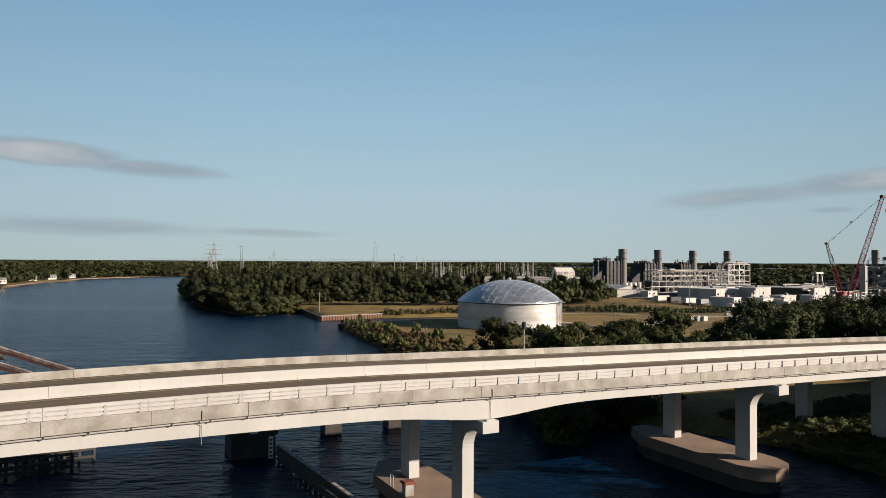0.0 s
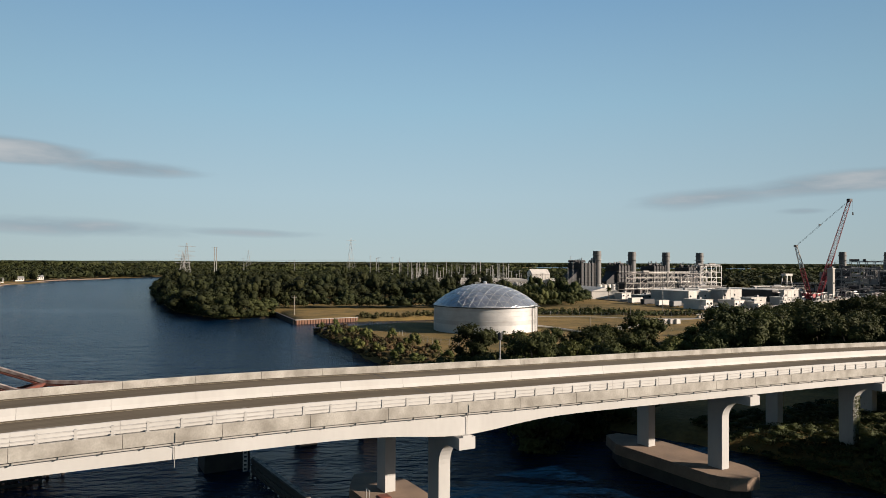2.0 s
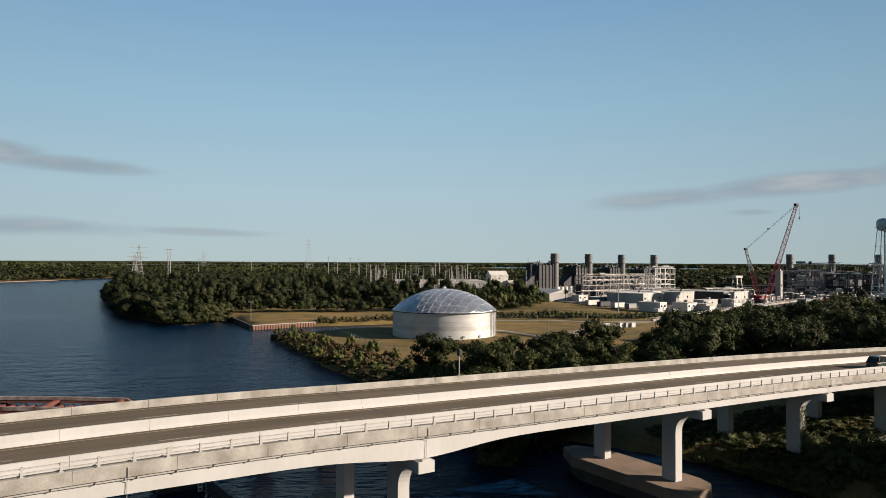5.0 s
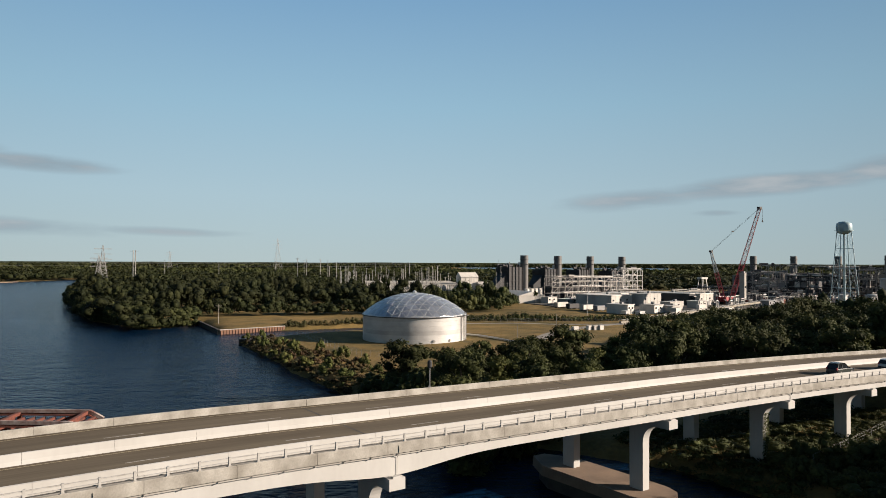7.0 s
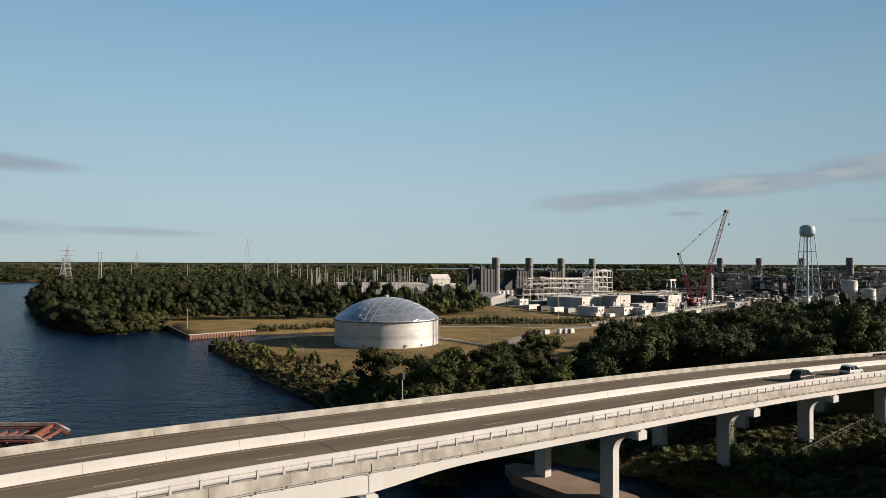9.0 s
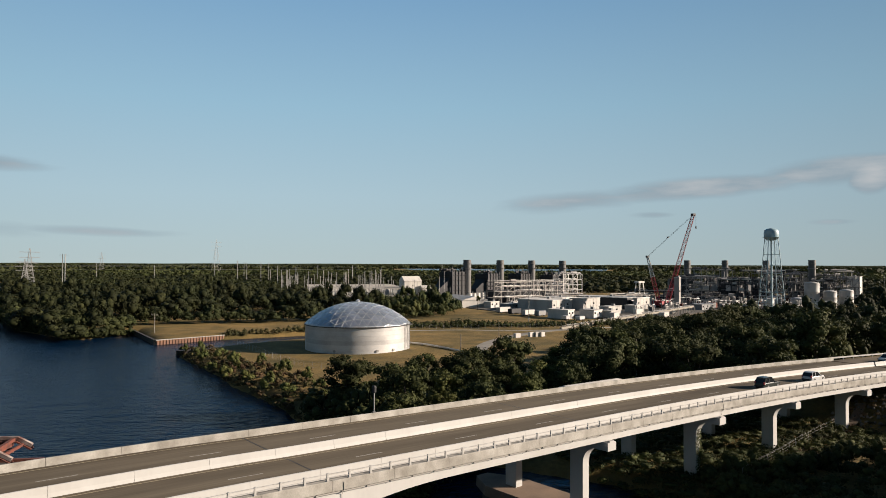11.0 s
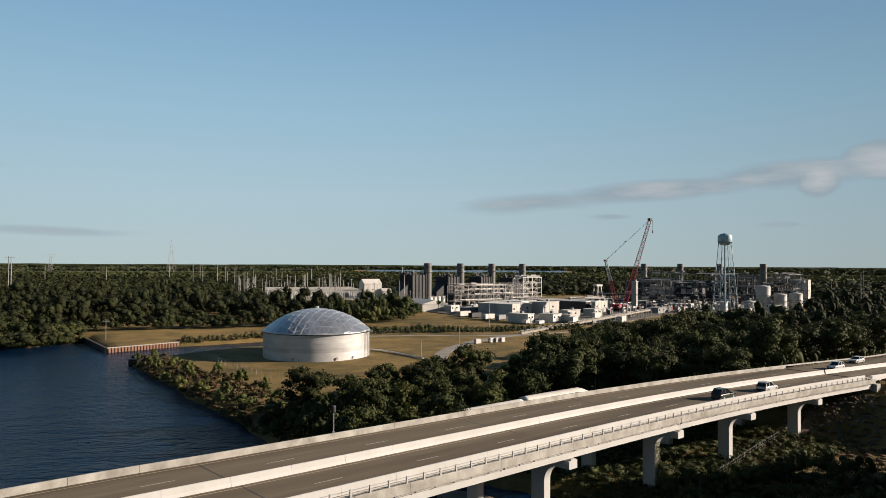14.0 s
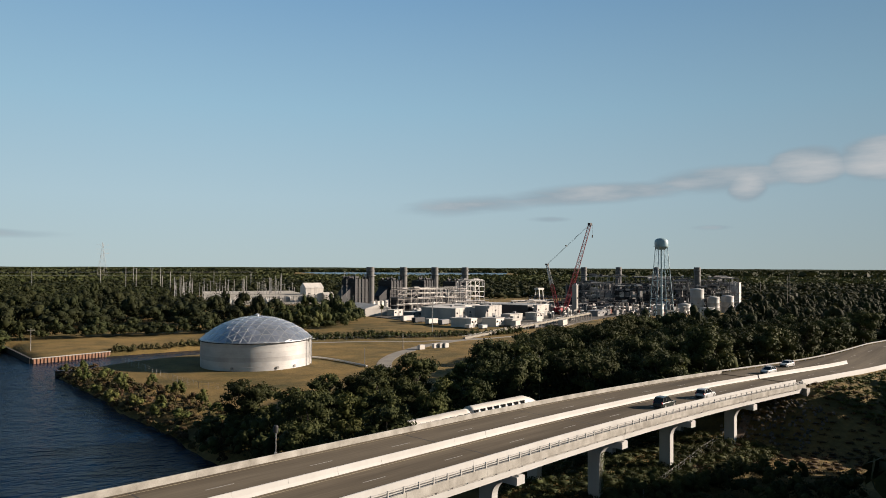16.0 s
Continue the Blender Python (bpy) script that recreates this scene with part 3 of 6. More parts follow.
    # downpipes on the girder face
    for s in (-22.0, 0.3, 60.2):
        a, d = bp(s, 0.26, 0.1), girder_depth(s)
        m_ = Mesh().tube(a, bp(s, 0.26, -0.6), 0.028, seg=6).tube(bp(s, 0.26, -0.6), bp(s, 0.55, -0.9), 0.02, seg=6).tube(bp(s, 0.55, -0.9), bp(s, 0.55, -d - 0.5), 0.02, seg=6)
        part("downpipe", m_, "stained", br, "thin grey drain pipe")
    # abutment
    part("abutment", extrude_across(Mesh(), ABUT + 0.3, [(-0.2, 5.0), (20.2, 5.0), (20.2, deck_z(ABUT) - 0.6), (-0.2, deck_z(ABUT) - 0.6)], 0.8), "concrete", br)
    return br


bridge = build_bridge()


def build_approach_road():
    r = thing("road", Matrix(), "grey asphalt approach road behind the bridge abutment", "road", kind="structure")
    part("roadway", strip([(1.5, -0.5), (19.6, -0.5), (19.6, 0.0), (1.5, 0.0)], ABUT + 1.2, 395, 4.0), "asphalt", r)
    for n in (6.45, 15.0):
        s = ABUT + 4
        while s < 300:
            part("lane_dash", strip([(n - 0.07, 0.001), (n + 0.07, 0.001), (n + 0.07, 0.006), (n - 0.07, 0.006)], s, s + 3.05, 1.6), "paint", r)
            s += 12.2
    part("median_barrier", strip([(10.12, 0.0), (10.78, 0.0), (10.62, 0.3), (10.55, 0.80), (10.40, 0.83), (10.28, 0.3)], ABUT + 0.98, 176, 3.0), "white_concrete", r)
    part("approach_barrier", strip([(1.35, -0.4), (1.85, -0.4), (1.78, 0.3), (1.70, 0.80), (1.50, 0.80), (1.42, 0.3)], ABUT + 1.2, 300, 4.0), "white_concrete", r, "white concrete barrier on the embankment")
    for n, e in ((19.4, 300),):
        g = part("guard_rail", strip([(n - 0.04, 0.42), (n + 0.04, 0.42), (n + 0.04, 0.75), (n - 0.04, 0.75)], ABUT + 1.2, e, 4.0), "galv", r)
        s = ABUT + 2
        while s < e:
            c = bp(s, n + 0.1, -0.4)
            part("rail_post", Mesh().box(c, (0.12, 0.12, 1.05)), "galv", g)
            s += 4.0


build_approach_road()


# ---- storage tank ----
def build_tank():
    R, z0, zt, top = 18.1, 1.6, 10.6, 17.9
    t = thing("storage_tank", pose(23.4, 243.5, z0), "large silver steel storage tank with a panelled aluminium dome", "storage tank")
    H = zt - z0
    part("foundation_ring", Mesh().spin([(R + 0.5, -0.6), (R + 0.5, 0.12), (R, 0.12)], 72), "concrete", t)
    k = 6
    for i in range(k):
        a, b = H * i / k, H * (i + 1) / k
        part("shell_course", Mesh().spin([(R, a), (R, b)], 96), "tank_steel", t, smooth=True)
        part("weld_seam", Mesh().spin([(R + 0.002, b - 0.05), (R + 0.03, b - 0.03), (R + 0.03, b), (R + 0.002, b + 0.02)], 96), "tank_steel", t)
    part("rim_girder", Mesh().spin([(R, H - 0.35), (R + 0.45, H - 0.3), (R + 0.45, H - 0.1), (R, H), (R - 0.3, H)], 96), "dark_steel", t)
    # dome: a triangle lattice of panels on a spherical cap, with ribs on the seams
    rise = top - zt
    rr = R + 0.15
    rs = (rr * rr + rise * rise) / (2 * rise)

    def cap(x, y):
        """A plan place to the dome; places outside the rim are drawn in to it."""
        r = math.hypot(x, y)
        if r > rr:
            x, y, r = x * rr / r, y * rr / r, rr
        return Vector((x, y, H + math.sqrt(rs * rs - r * r) - (rs - rise)))

    n, e = 9, rr / 6.2
    V = {(i, j): ((i + j / 2) * e, j * 3 ** 0.5 / 2 * e) for i in range(-2 * n, 2 * n) for j in range(-n, n + 1)}
    tris = []
    for i, j in V:
        for tri in (((i, j), (i + 1, j), (i, j + 1)), ((i + 1, j), (i + 1, j - 1), (i, j))):
            if all(q in V for q in tri) and sum(math.hypot(*V[q]) < rr * 0.985 for q in tri) >= 1:
                tris.append(tri)
    ribs, seen = Mesh(), set()
    for tri in tris:
        p = [cap(*V[q]) for q in tri]
        c = (p[0] + p[1] + p[2]) / 3
        if (p[1] - p[0]).cross(p[2] - p[0]).z < 0:
            p.reverse()
        out = (c - Vector((0, 0, H + rise - rs))).normalized()
        mb = Mesh()
        top_ = [tuple(c + (q - c) * 0.985 + out * 0.0) for q in p]
        low = [tuple(c + (q - c) * 1.0 - out * 0.06) for q in p]
        mid = tuple(c + out * 0.10)
        mb.v = top_ + low + [mid]
        mb.f = [[0, 1, 6], [1, 2, 6], [2, 0, 6], [3, 4, 1, 0], [4, 5, 2, 1], [5, 3, 0, 2]]
        part("dome_panel", mb, "dome", t)
        for a, b in ((0, 1), (1, 2), (2, 0)):
            key = frozenset((tri[a], tri[b]))
            if key not in seen:
                seen.add(key)
                ribs.beam(cap(*V[tri[a]]), cap(*V[tri[b]]), 0.17)
    part("dome_ribs", ribs, "dome_rib", t, "pale ribs over the dome seams")
    part("roof_vent", Mesh().spin([(0.6, H + rise - 0.1), (0.6, H + rise + 0.5), (0.9, H + rise + 0.5), (0.0, H + rise + 0.9)], 16), "dome_rib", t)
    # ladder with landing, pipes and a shell door
    w = radians(-28)
    la = part("ladder", Mesh(), "galv", t, "caged steel ladder up the shell")
    mb = Mesh()
    ux, uy, tx, ty = math.cos(w), math.sin(w), -math.sin(w), math.cos(w)
    for k_ in (-0.4, 0.4):
        mb.beam(((R + 0.35) * ux + tx * k_, (R + 0.35) * uy + ty * k_, 0), ((R + 0.35) * ux + tx * k_, (R + 0.35) * uy + ty * k_, H + 1.0), 0.1)
        mb.beam(((R + 1.0) * ux + tx * k_, (R + 1.0) * uy + ty * k_, 2.2), ((R + 1.0) * ux + tx * k_, (R + 1.0) * uy + ty * k_, H + 1.0), 0.07)
    z = 0.3
    while z < H + 1:
        mb.beam(((R + 0.35) * ux - tx * 0.4, (R + 0.35) * uy - ty * 0.4, z), ((R + 0.35) * ux + tx * 0.4, (R + 0.35) * uy + ty * 0.4, z), 0.05)
        z += 0.4
    la.data = mb.data("ladder", "galv")
    part("landing", Mesh().box(((R + 0.9) * ux, (R + 0.9) * uy, H - 0.1), (1.8, 2.2, 0.12), w), "galv", t)
    for ang in (-20, -35):
        q = radians(ang)
        part("fill_pipe", Mesh().tube(((R + 0.3) * math.cos(q), (R + 0.3) * math.sin(q), 0.2), ((R + 0.3) * math.cos(q), (R + 0.3) * math.sin(q), H), 0.14), "galv", t)
    for ang in (-75, -55, -120):
        q = radians(ang)
        part("manway", Mesh().tube(((R - 0.1) * math.cos(q), (R - 0.1) * math.sin(q), 1.1), ((R + 0.35) * math.cos(q), (R + 0.35) * math.sin(q), 1.1), 0.42, seg=16), "galv", t)
    return t


build_tank()


# ---- trees ----
def ico_ball(split):
    """Points and triangles of a unit ball, cut once more for each split."""
    bm = bmesh.new()
    bmesh.ops.create_icosphere(bm, subdivisions=split, radius=1.0)
    v = np.array([p.co[:] for p in bm.verts])
    f = np.array([[p.index for p in q.verts] for q in bm.faces])
    bm.free()
    return v, f


BALL = ico_ball(1)


def quads(name, centres, normals, size, rng, material, cores=None):
    """Many small leaf clumps: one bent quad each, turned to its normal, over the dense hearts of the lobes."""
    n = len(centres)
    r = rng.normal(size=(n, 3))
    t = np.cross(normals, r)
    t /= np.linalg.norm(t, axis=1)[:, None] + 1e-9
    b = np.cross(normals, t)
    s = (size * rng.uniform(0.6, 1.35, n))[:, None]
    k = rng.uniform(0.55, 1.0, n)[:, None]
    v = np.stack([centres - t * s, centres + b * s * k, centres + t * s, centres - b * s * k], 1).reshape(-1, 3)
    v += rng.normal(size=v.shape) * 0.12 * size
    loops, starts = np.arange(4 * n), np.arange(n) * 4
    if cores is not None:
        bv, bf = BALL
        own = np.random.default_rng(len(cores))
        m = len(cores)
        cv = cores[:, None, :3] + bv[None] * cores[:, None, 3:] * own.uniform(0.78, 1.12, (m, len(bv), 1))
        cl = bf[None] + (np.arange(m) * len(bv))[:, None, None] + 4 * n
        v = np.concatenate([v, cv.reshape(-1, 3)])
        loops = np.concatenate([loops, cl.ravel()])
        starts = np.concatenate([starts, 4 * n + 3 * np.arange(m * len(bf))])
    me = bpy.data.meshes.new(name)
    me.vertices.add(len(v))
    me.vertices.foreach_set("co", v.ravel())
    me.loops.add(len(loops))
    me.loops.foreach_set("vertex_index", loops)
    me.polygons.add(len(starts))
    me.polygons.foreach_set("loop_start", starts)
    me.materials.append(M[material])
    me.update(calc_edges=True)
    return me


def crown_points(rng, rad, low, high, n, lobes):
    """Points and outward normals over a crown made of several uneven lobes."""
    P_, N_ = [], []
    mid = (low + high) / 2
    cs = []
    for i in range(lobes):
        w, q = rng.uniform(0, 2 * math.pi), rng.uniform(0.1, 0.75) ** 0.7
        zz = rng.uniform(-0.75, 0.8)
        e = math.sqrt(max(0.05, 1 - zz * zz))
        cs.append((rad * q * e * math.cos(w), rad * q * e * math.sin(w), mid + zz * (high - low) * 0.40, rad * rng.uniform(0.22, 0.42)))
    per = n // lobes
    for x, y, z, r in cs:
        d = rng.normal(size=(per, 3))
        d /= np.linalg.norm(d, axis=1)[:, None]
        d[:, 2] = np.where(d[:, 2] < -0.3, -d[:, 2] * 0.7, d[:, 2])
        rr = r * rng.uniform(0.66, 1.16, per)[:, None]
        P_.append(np.array([x, y, z]) + d * rr * np.array([1, 1, 0.85]))
        N_.append(d + rng.normal(size=d.shape) * 0.30)
    P_, N_ = np.concatenate(P_), np.concatenate(N_)
    hearts = np.array([(x, y, z, r * 0.58, r * 0.58, r * 0.50) for x, y, z, r in cs])
    return P_, N_ / np.linalg.norm(N_, axis=1)[:, None], hearts


def make_tree(rng, rad, height, n, leaf, material, label, group):
    t = thing("tree", pose(0, 0, -300), label, "tree", group)
    low = height * 0.06
    trunk = Mesh().tube((0, 0, -0.3), (0.1, 0, height * 0.35), height * 0.028, height * 0.02, 7)
    for i in range(5):
        w = i * 2.4 + rng.uniform(0, 1)
        trunk.tube((0.1, 0, height * rng.uniform(0.2, 0.36)), (rad * 0.55 * math.cos(w), rad * 0.55 * math.sin(w), height * rng.uniform(0.5, 0.8)), height * 0.014, height * 0.004, 5)
    part("trunk", trunk, "bark", t)
    P_, N_, hearts = crown_points(rng, rad, low, height, n, int(rng.integers(26, 34)))
    ob = new("crown", quads("crown", P_, N_, leaf, rng, material, hearts))
    ob.parent = t
    return t


def palm(x, y, h, label):
    """A fan palm: a slender trunk under a round head of stiff folded fronds."""
    t = thing("palm_tree", pose(x, y, gz(x, y)), label, "palm tree")
    part("trunk", Mesh().tube((0, 0, -0.2), (0.15, 0, h), 0.24, 0.19, 8), "bark", t)
    own = np.random.default_rng(int(x))
    fronds = Mesh()
    for i in range(46):
        w, e = own.uniform(0, 2 * math.pi), own.uniform(-0.7, 1.4)
        d = Vector((math.cos(w) * math.cos(e), math.sin(w) * math.cos(e), math.sin(e)))
        side = d.cross(Vector((0, 0, 1))).normalized() * 0.42
        a = Vector((0.15, 0, h))
        m1, tip = a + d * 1.2, a + d * own.uniform(1.9, 2.5) - Vector((0, 0, 0.5))
        k = len(fronds.v)
        fronds.v += [tuple(a), tuple(m1 + side), tuple(tip), tuple(m1 - side)]
        fronds.f += [[k, k + 1, k + 2], [k, k + 2, k + 3]]
    part("crown", fronds, "leaf_b", t, "round head of stiff green fronds")


def in_poly(pts, x, y):
    ins = False
    for (x1, y1), (x2, y2) in zip(pts, pts[1:] + pts[:1]):
        if (y1 > y) != (y2 > y) and x < (x2 - x1) * (y - y1) / (y2 - y1) + x1:
            ins = not ins
    return ins


def scatter(rng, poly, gap, tries):
    """Uneven places inside an outline, not nearer to one another than gap."""
    xs, ys = [p[0] for p in poly], [p[1] for p in poly]
    got, cell = [], {}
    for _ in range(tries):
        x, y = rng.uniform(min(xs), max(xs)), rng.uniform(min(ys), max(ys))
        if not in_poly(poly, x, y):
            continue
        k = (int(x // gap), int(y // gap))
        if any((x - a) ** 2 + (y - b) ** 2 < gap * gap for i in (-1, 0, 1) for j in (-1, 0, 1) for a, b in cell.get((k[0] + i, k[1] + j), ())):
            continue
        cell.setdefault(k, []).append((x, y))
        got.append((x, y))
    return got


rng = np.random.default_rng(7)
BELT_FAR = [(20, 147), (34, 151), (48, 163), (62, 170), (78, 180), (95, 202), (125, 233), (160, 243), (205, 250), (240, 215)]
BELT_NEAR = [tuple(bp(s, n, 0)[:2]) for s, n in ((240, 27), (180, 27), (150, 27), (118, 27), (104, 48), (80, 50), (56, 50), (46, 30), (35, 27), (24, 27))]
BELT = BELT_FAR + BELT_NEAR
protos = [make_tree(rng, 4.2, 9.5, 3100, 0.22, "leaf", "dense dark green broadleaf tree in the riverside belt", "trees of the riverside belt"),
          make_tree(rng, 5.0, 12.0, 3400, 0.23, "leaf", "tall dark green broadleaf tree in the riverside belt", "trees of the riverside belt"),
          make_tree(rng, 3.6, 8.0, 2700, 0.21, "leaf_b", "lighter green broadleaf tree in the riverside belt", "trees of the riverside belt"),
          make_tree(rng, 4.6, 10.5, 3200, 0.225, "leaf", "rounded dark green tree in the riverside belt", "trees of the riverside belt")]


def plant_trees(places, kinds, grow):
    for x, y in places:
        k = kinds[int(rng.integers(len(kinds)))]
        o = copy_thing(k, pose(x, y, gz(x, y), 0, 0, rng.uniform(0, 360)))
        f = grow(x, y) * rng.uniform(0.85, 1.15)
        o.scale = (f * rng.uniform(0.9, 1.15), f * rng.uniform(0.9, 1.15), f)


plant_trees([p for p in scatter(rng, BELT, 7.2, 9000)], protos, lambda x, y: 0.95 + 0.28 * min(1, max(0, (x - 20) / 100)))


plant_trees(scatter(rng, [(26, 150), (46, 162), (62, 171), (50, 172), (34, 166)], 5.2, 900), protos, lambda x, y: 0.8)
plant_trees(scatter(rng, [(13, 140), (24, 134), (32, 150), (18, 153)], 4.0, 500), protos, lambda x, y: 0.5)
plant_trees([(11.5, 141.5)], protos[1:2], lambda x, y: 0.92)


def wood(name, places, height, rad, n, leaf, label, material="far_leaf"):
    """Woodland canopy that nobody could count: joined crowns."""
    P_, N_, C_ = [], [], []
    Z_ = ground_height(*np.array(places, float).T)
    for (x, y), b in zip(places, np.maximum(Z_, 0.3)):
        swell = 1 + 0.6 * noise.noise((x / 24, y / 24, 0))
        h, r = height * rng.uniform(0.6, 1.3) * swell, rad * rng.uniform(0.65, 1.3)
        d = rng.normal(size=(n, 3))
        d /= np.linalg.norm(d, axis=1)[:, None]
        d[:, 2] = np.abs(d[:, 2]) * 1.85 - 0.85
        if n > 100:
            # a lumpy crown: the clumps sit on seven lobes
            o = rng.normal(size=(7, 3))
            o /= np.linalg.norm(o, axis=1)[:, None]
            o[:, 2] = np.abs(o[:, 2]) * 1.5 - 0.55
            for q in o:
                C_.append((x + q[0] * r * 0.66, y + q[1] * r * 0.66, b + h * 0.5 + q[2] * h * 0.33, r * 0.31, r * 0.31, h * 0.155))
            o = o[rng.integers(7, size=n)]
            P_.append(np.array([x, y, b + h * 0.5]) + (o * 0.62 + d * 0.5 * rng.uniform(0.6, 1.15, n)[:, None]) * np.array([r, r, h * 0.5]))
            N_.append(d * 0.75 + o * 0.35 + rng.normal(size=d.shape) * 0.2)
            continue
        C_.append((x, y, b + h * 0.42, r * 0.62, r * 0.62, h * 0.34))
        P_.append(np.array([x, y, b + h * 0.5]) + d * np.array([r, r, h * 0.5]) * rng.uniform(0.84, 1.06, n)[:, None])
        N_.append(d + rng.normal(size=d.shape) * 0.2)
    P_, N_ = np.concatenate(P_), np.concatenate(N_)
    N_ /= np.linalg.norm(N_, axis=1)[:, None]
    hearts = np.array(C_) if C_ else None
    return tagged(new(name, quads(name, P_, N_, leaf, rng, material, hearts)), label, "woodland", kind="stuff")


FRONT_ROW = [(-66, 342), (-40, 350), (8, 354), (38, 362), (30, 374), (0, 367), (-40, 362), (-70, 352)]
wood("woodland", scatter(rng, FRONT_ROW, 4.2, 5000), 7.0, 3.6, 240, 0.34, "row of lower green trees behind the quay field")
WOOD_LEFT = [(40, 400), (60, 390), (85, 398), (92, 425), (60, 440), (20, 500), (-20, 560), (-110, 620), (-215, 660), (-233, 632), (-161, 442), (-124, 350), (-88, 295), (-76, 304), (-71, 326), (-74, 356), (-45, 385), (0, 395)]
wood("woodland", scatter(rng, WOOD_LEFT, 9.4, 16000), 12.5, 7.4, 400, 0.46, "dense dark green woodland along the river")
SHORE_LINE = [(-71, 328), (-75, 314), (-84, 305), (-100, 324), (-121, 352), (-140, 393), (-160, 436), (-200, 540)]
shore = []
for (x1, y1), (x2, y2) in zip(SHORE_LINE, SHORE_LINE[1:]):
    k = int(math.hypot(x2 - x1, y2 - y1) / 4.5)
    shore += [(x1 + (x2 - x1) * (i + rng.uniform(0, 0.8)) / k + rng.uniform(-1, 2.5), y1 + (y2 - y1) * i / k + rng.uniform(0, 3)) for i in range(k)]
edge = [(x1 + (x2 - x1) * i / 24 + rng.uniform(-1.5, 1.5), y1 + (y2 - y1) * i / 24 + rng.uniform(-1.5, 1.5)) for (x1, y1), (x2, y2) in (((-66, 322), (-74, 312)), ((-74, 312), (-84, 303)), ((-84, 303), (-97, 319)), ((-97, 319), (-119, 349))) for i in range(24)]
wood("shore_scrub", edge, 3.2, 2.0, 120, 0.26, "low scrub hanging over the river's edge", "leaf")
wood("woodland", shore, 9.5, 5.0, 340, 0.40, "ragged trees leaning over the river's edge", "leaf")


# ---- quay walls, paths, fences on the tank field ----
def wall_line(name, pts, z0, z1, thick, material, label, category, ribs=0.0):
    """An upright wall along a line of plan points, with ribs like those of sheet piles."""
    w = thing(name, Matrix(), label, category, kind="structure")
    for (x1, y1), (x2, y2) in zip(pts, pts[1:]):
        d = math.hypot(x2 - x1, y2 - y1)
        rz = math.atan2(y2 - y1, x2 - x1)
        part("wall", Mesh().box(((x1 + x2) / 2, (y1 + y2) / 2, z0), (d, thick, z1 - z0), rz), material, w)
        part("cap_beam", Mesh().box(((x1 + x2) / 2, (y1 + y2) / 2, z1), (d + 0.3, thick + 0.35, 0.28), rz), "concrete" if ribs else "timber", w)
        if ribs:
            k = int(d / ribs)
            rib = Mesh().box((0, 0, 0), (ribs * 0.5, 0.35, z1 - z0 - 0.05), taper=0.95).data("pile", material)
            for i in range(k):
                t = (i + 0.5) / k
                ob = new("pile", rib)
                ob.parent = w
                side = thick / 2 + 0.15
                ob.matrix_basis = pose(x1 + (x2 - x1) * t + math.sin(rz) * side, y1 + (y2 - y1) * t - math.cos(rz) * side, z0, 0, 0, math.degrees(rz))
    return w


wall_line("quay_wall", [(-49.5, 281), (-26, 296)], -1.5, 1.7, 0.5, "sheet_rust", "rusty sheet-pile quay wall with a concrete cap", "quay wall", 1.2)
wall_line("timber_quay", [(-69, 331), (-50, 281)], -1.5, 1.8, 0.5, "timber", "dark timber bulkhead along the river", "quay wall")
wall_line("timber_quay", [(-37, 246), (-24, 249)], -1.5, 1.6, 0.6, "timber", "short dark timber bulkhead at the canal mouth", "quay wall")


def ribbon(name, pts, width, material, label, category, lift=0.05):
    """A flat path that lies on the ground along plan points."""
    P_ = []
    for (x1, y1), (x2, y2) in zip(pts, pts[1:]):
        k = max(2, int(math.hypot(x2 - x1, y2 - y1) / 4))
        P_ += [(x1 + (x2 - x1) * i / k, y1 + (y2 - y1) * i / k) for i in range(k)]
    P_.append(pts[-1])
    for _ in range(6):
        P_ = [P_[0]] + [((a[0] + 2 * b[0] + c[0]) / 4, (a[1] + 2 * b[1] + c[1]) / 4) for a, b, c in zip(P_, P_[1:], P_[2:])] + [P_[-1]]
    rings = []
    for i, (x, y) in enumerate(P_):
        a, b = P_[max(0, i - 1)], P_[min(len(P_) - 1, i + 1)]
        d = math.hypot(b[0] - a[0], b[1] - a[1]) or 1
        nx, ny = -(b[1] - a[1]) / d * width / 2, (b[0] - a[0]) / d * width / 2
        z = max(gz(x, y), gz(x + nx, y + ny), gz(x - nx, y - ny)) + lift
        rings.append([(x + nx, y + ny, z), (x + nx, y + ny, z - 0.3), (x - nx, y - ny, z - 0.3), (x - nx, y - ny, z)])
    return alone(name, Mesh().sweep(rings), material, label, category, kind="structure")


ribbon("service_road", [(58, 205), (61, 221), (69, 243), (78, 256), (92, 273), (110, 287), (128, 293)], 5.0, "path_asphalt", "narrow curving asphalt service road in the grass", "road")
ribbon("shell_path", [(44, 300), (75, 298), (99, 290), (119, 288), (150, 296), (185, 325), (212, 352)], 2.6, "gravel_path", "pale shell track across the tank field", "path")
ribbon("river_path", [(63, 84), (84, 97), (106, 111)], 1.6, "footing", "trodden brown path across the shaded field", "path")


def pipe_run(pts, r, label, material="concrete"):
    t = thing("pipeline", Matrix(), label, "pipeline")
    m_ = Mesh()
    for a, b in zip(pts, pts[1:]):
        m_.tube((*a, gz(*a) + 0.4), (*b, gz(*b) + 0.4), r)
    part("pipe", m_, material, t)
    for (x1, y1), (x2, y2) in zip(pts, pts[1:]):
        k = int(math.hypot(x2 - x1, y2 - y1) / 5)
        for i in range(k + 1):
            x, y = x1 + (x2 - x1) * i / max(1, k), y1 + (y2 - y1) * i / max(1, k)
            part("support", Mesh().box((x, y, gz(x, y) - 0.1), (0.5, 0.5, 0.4)), "concrete", t)


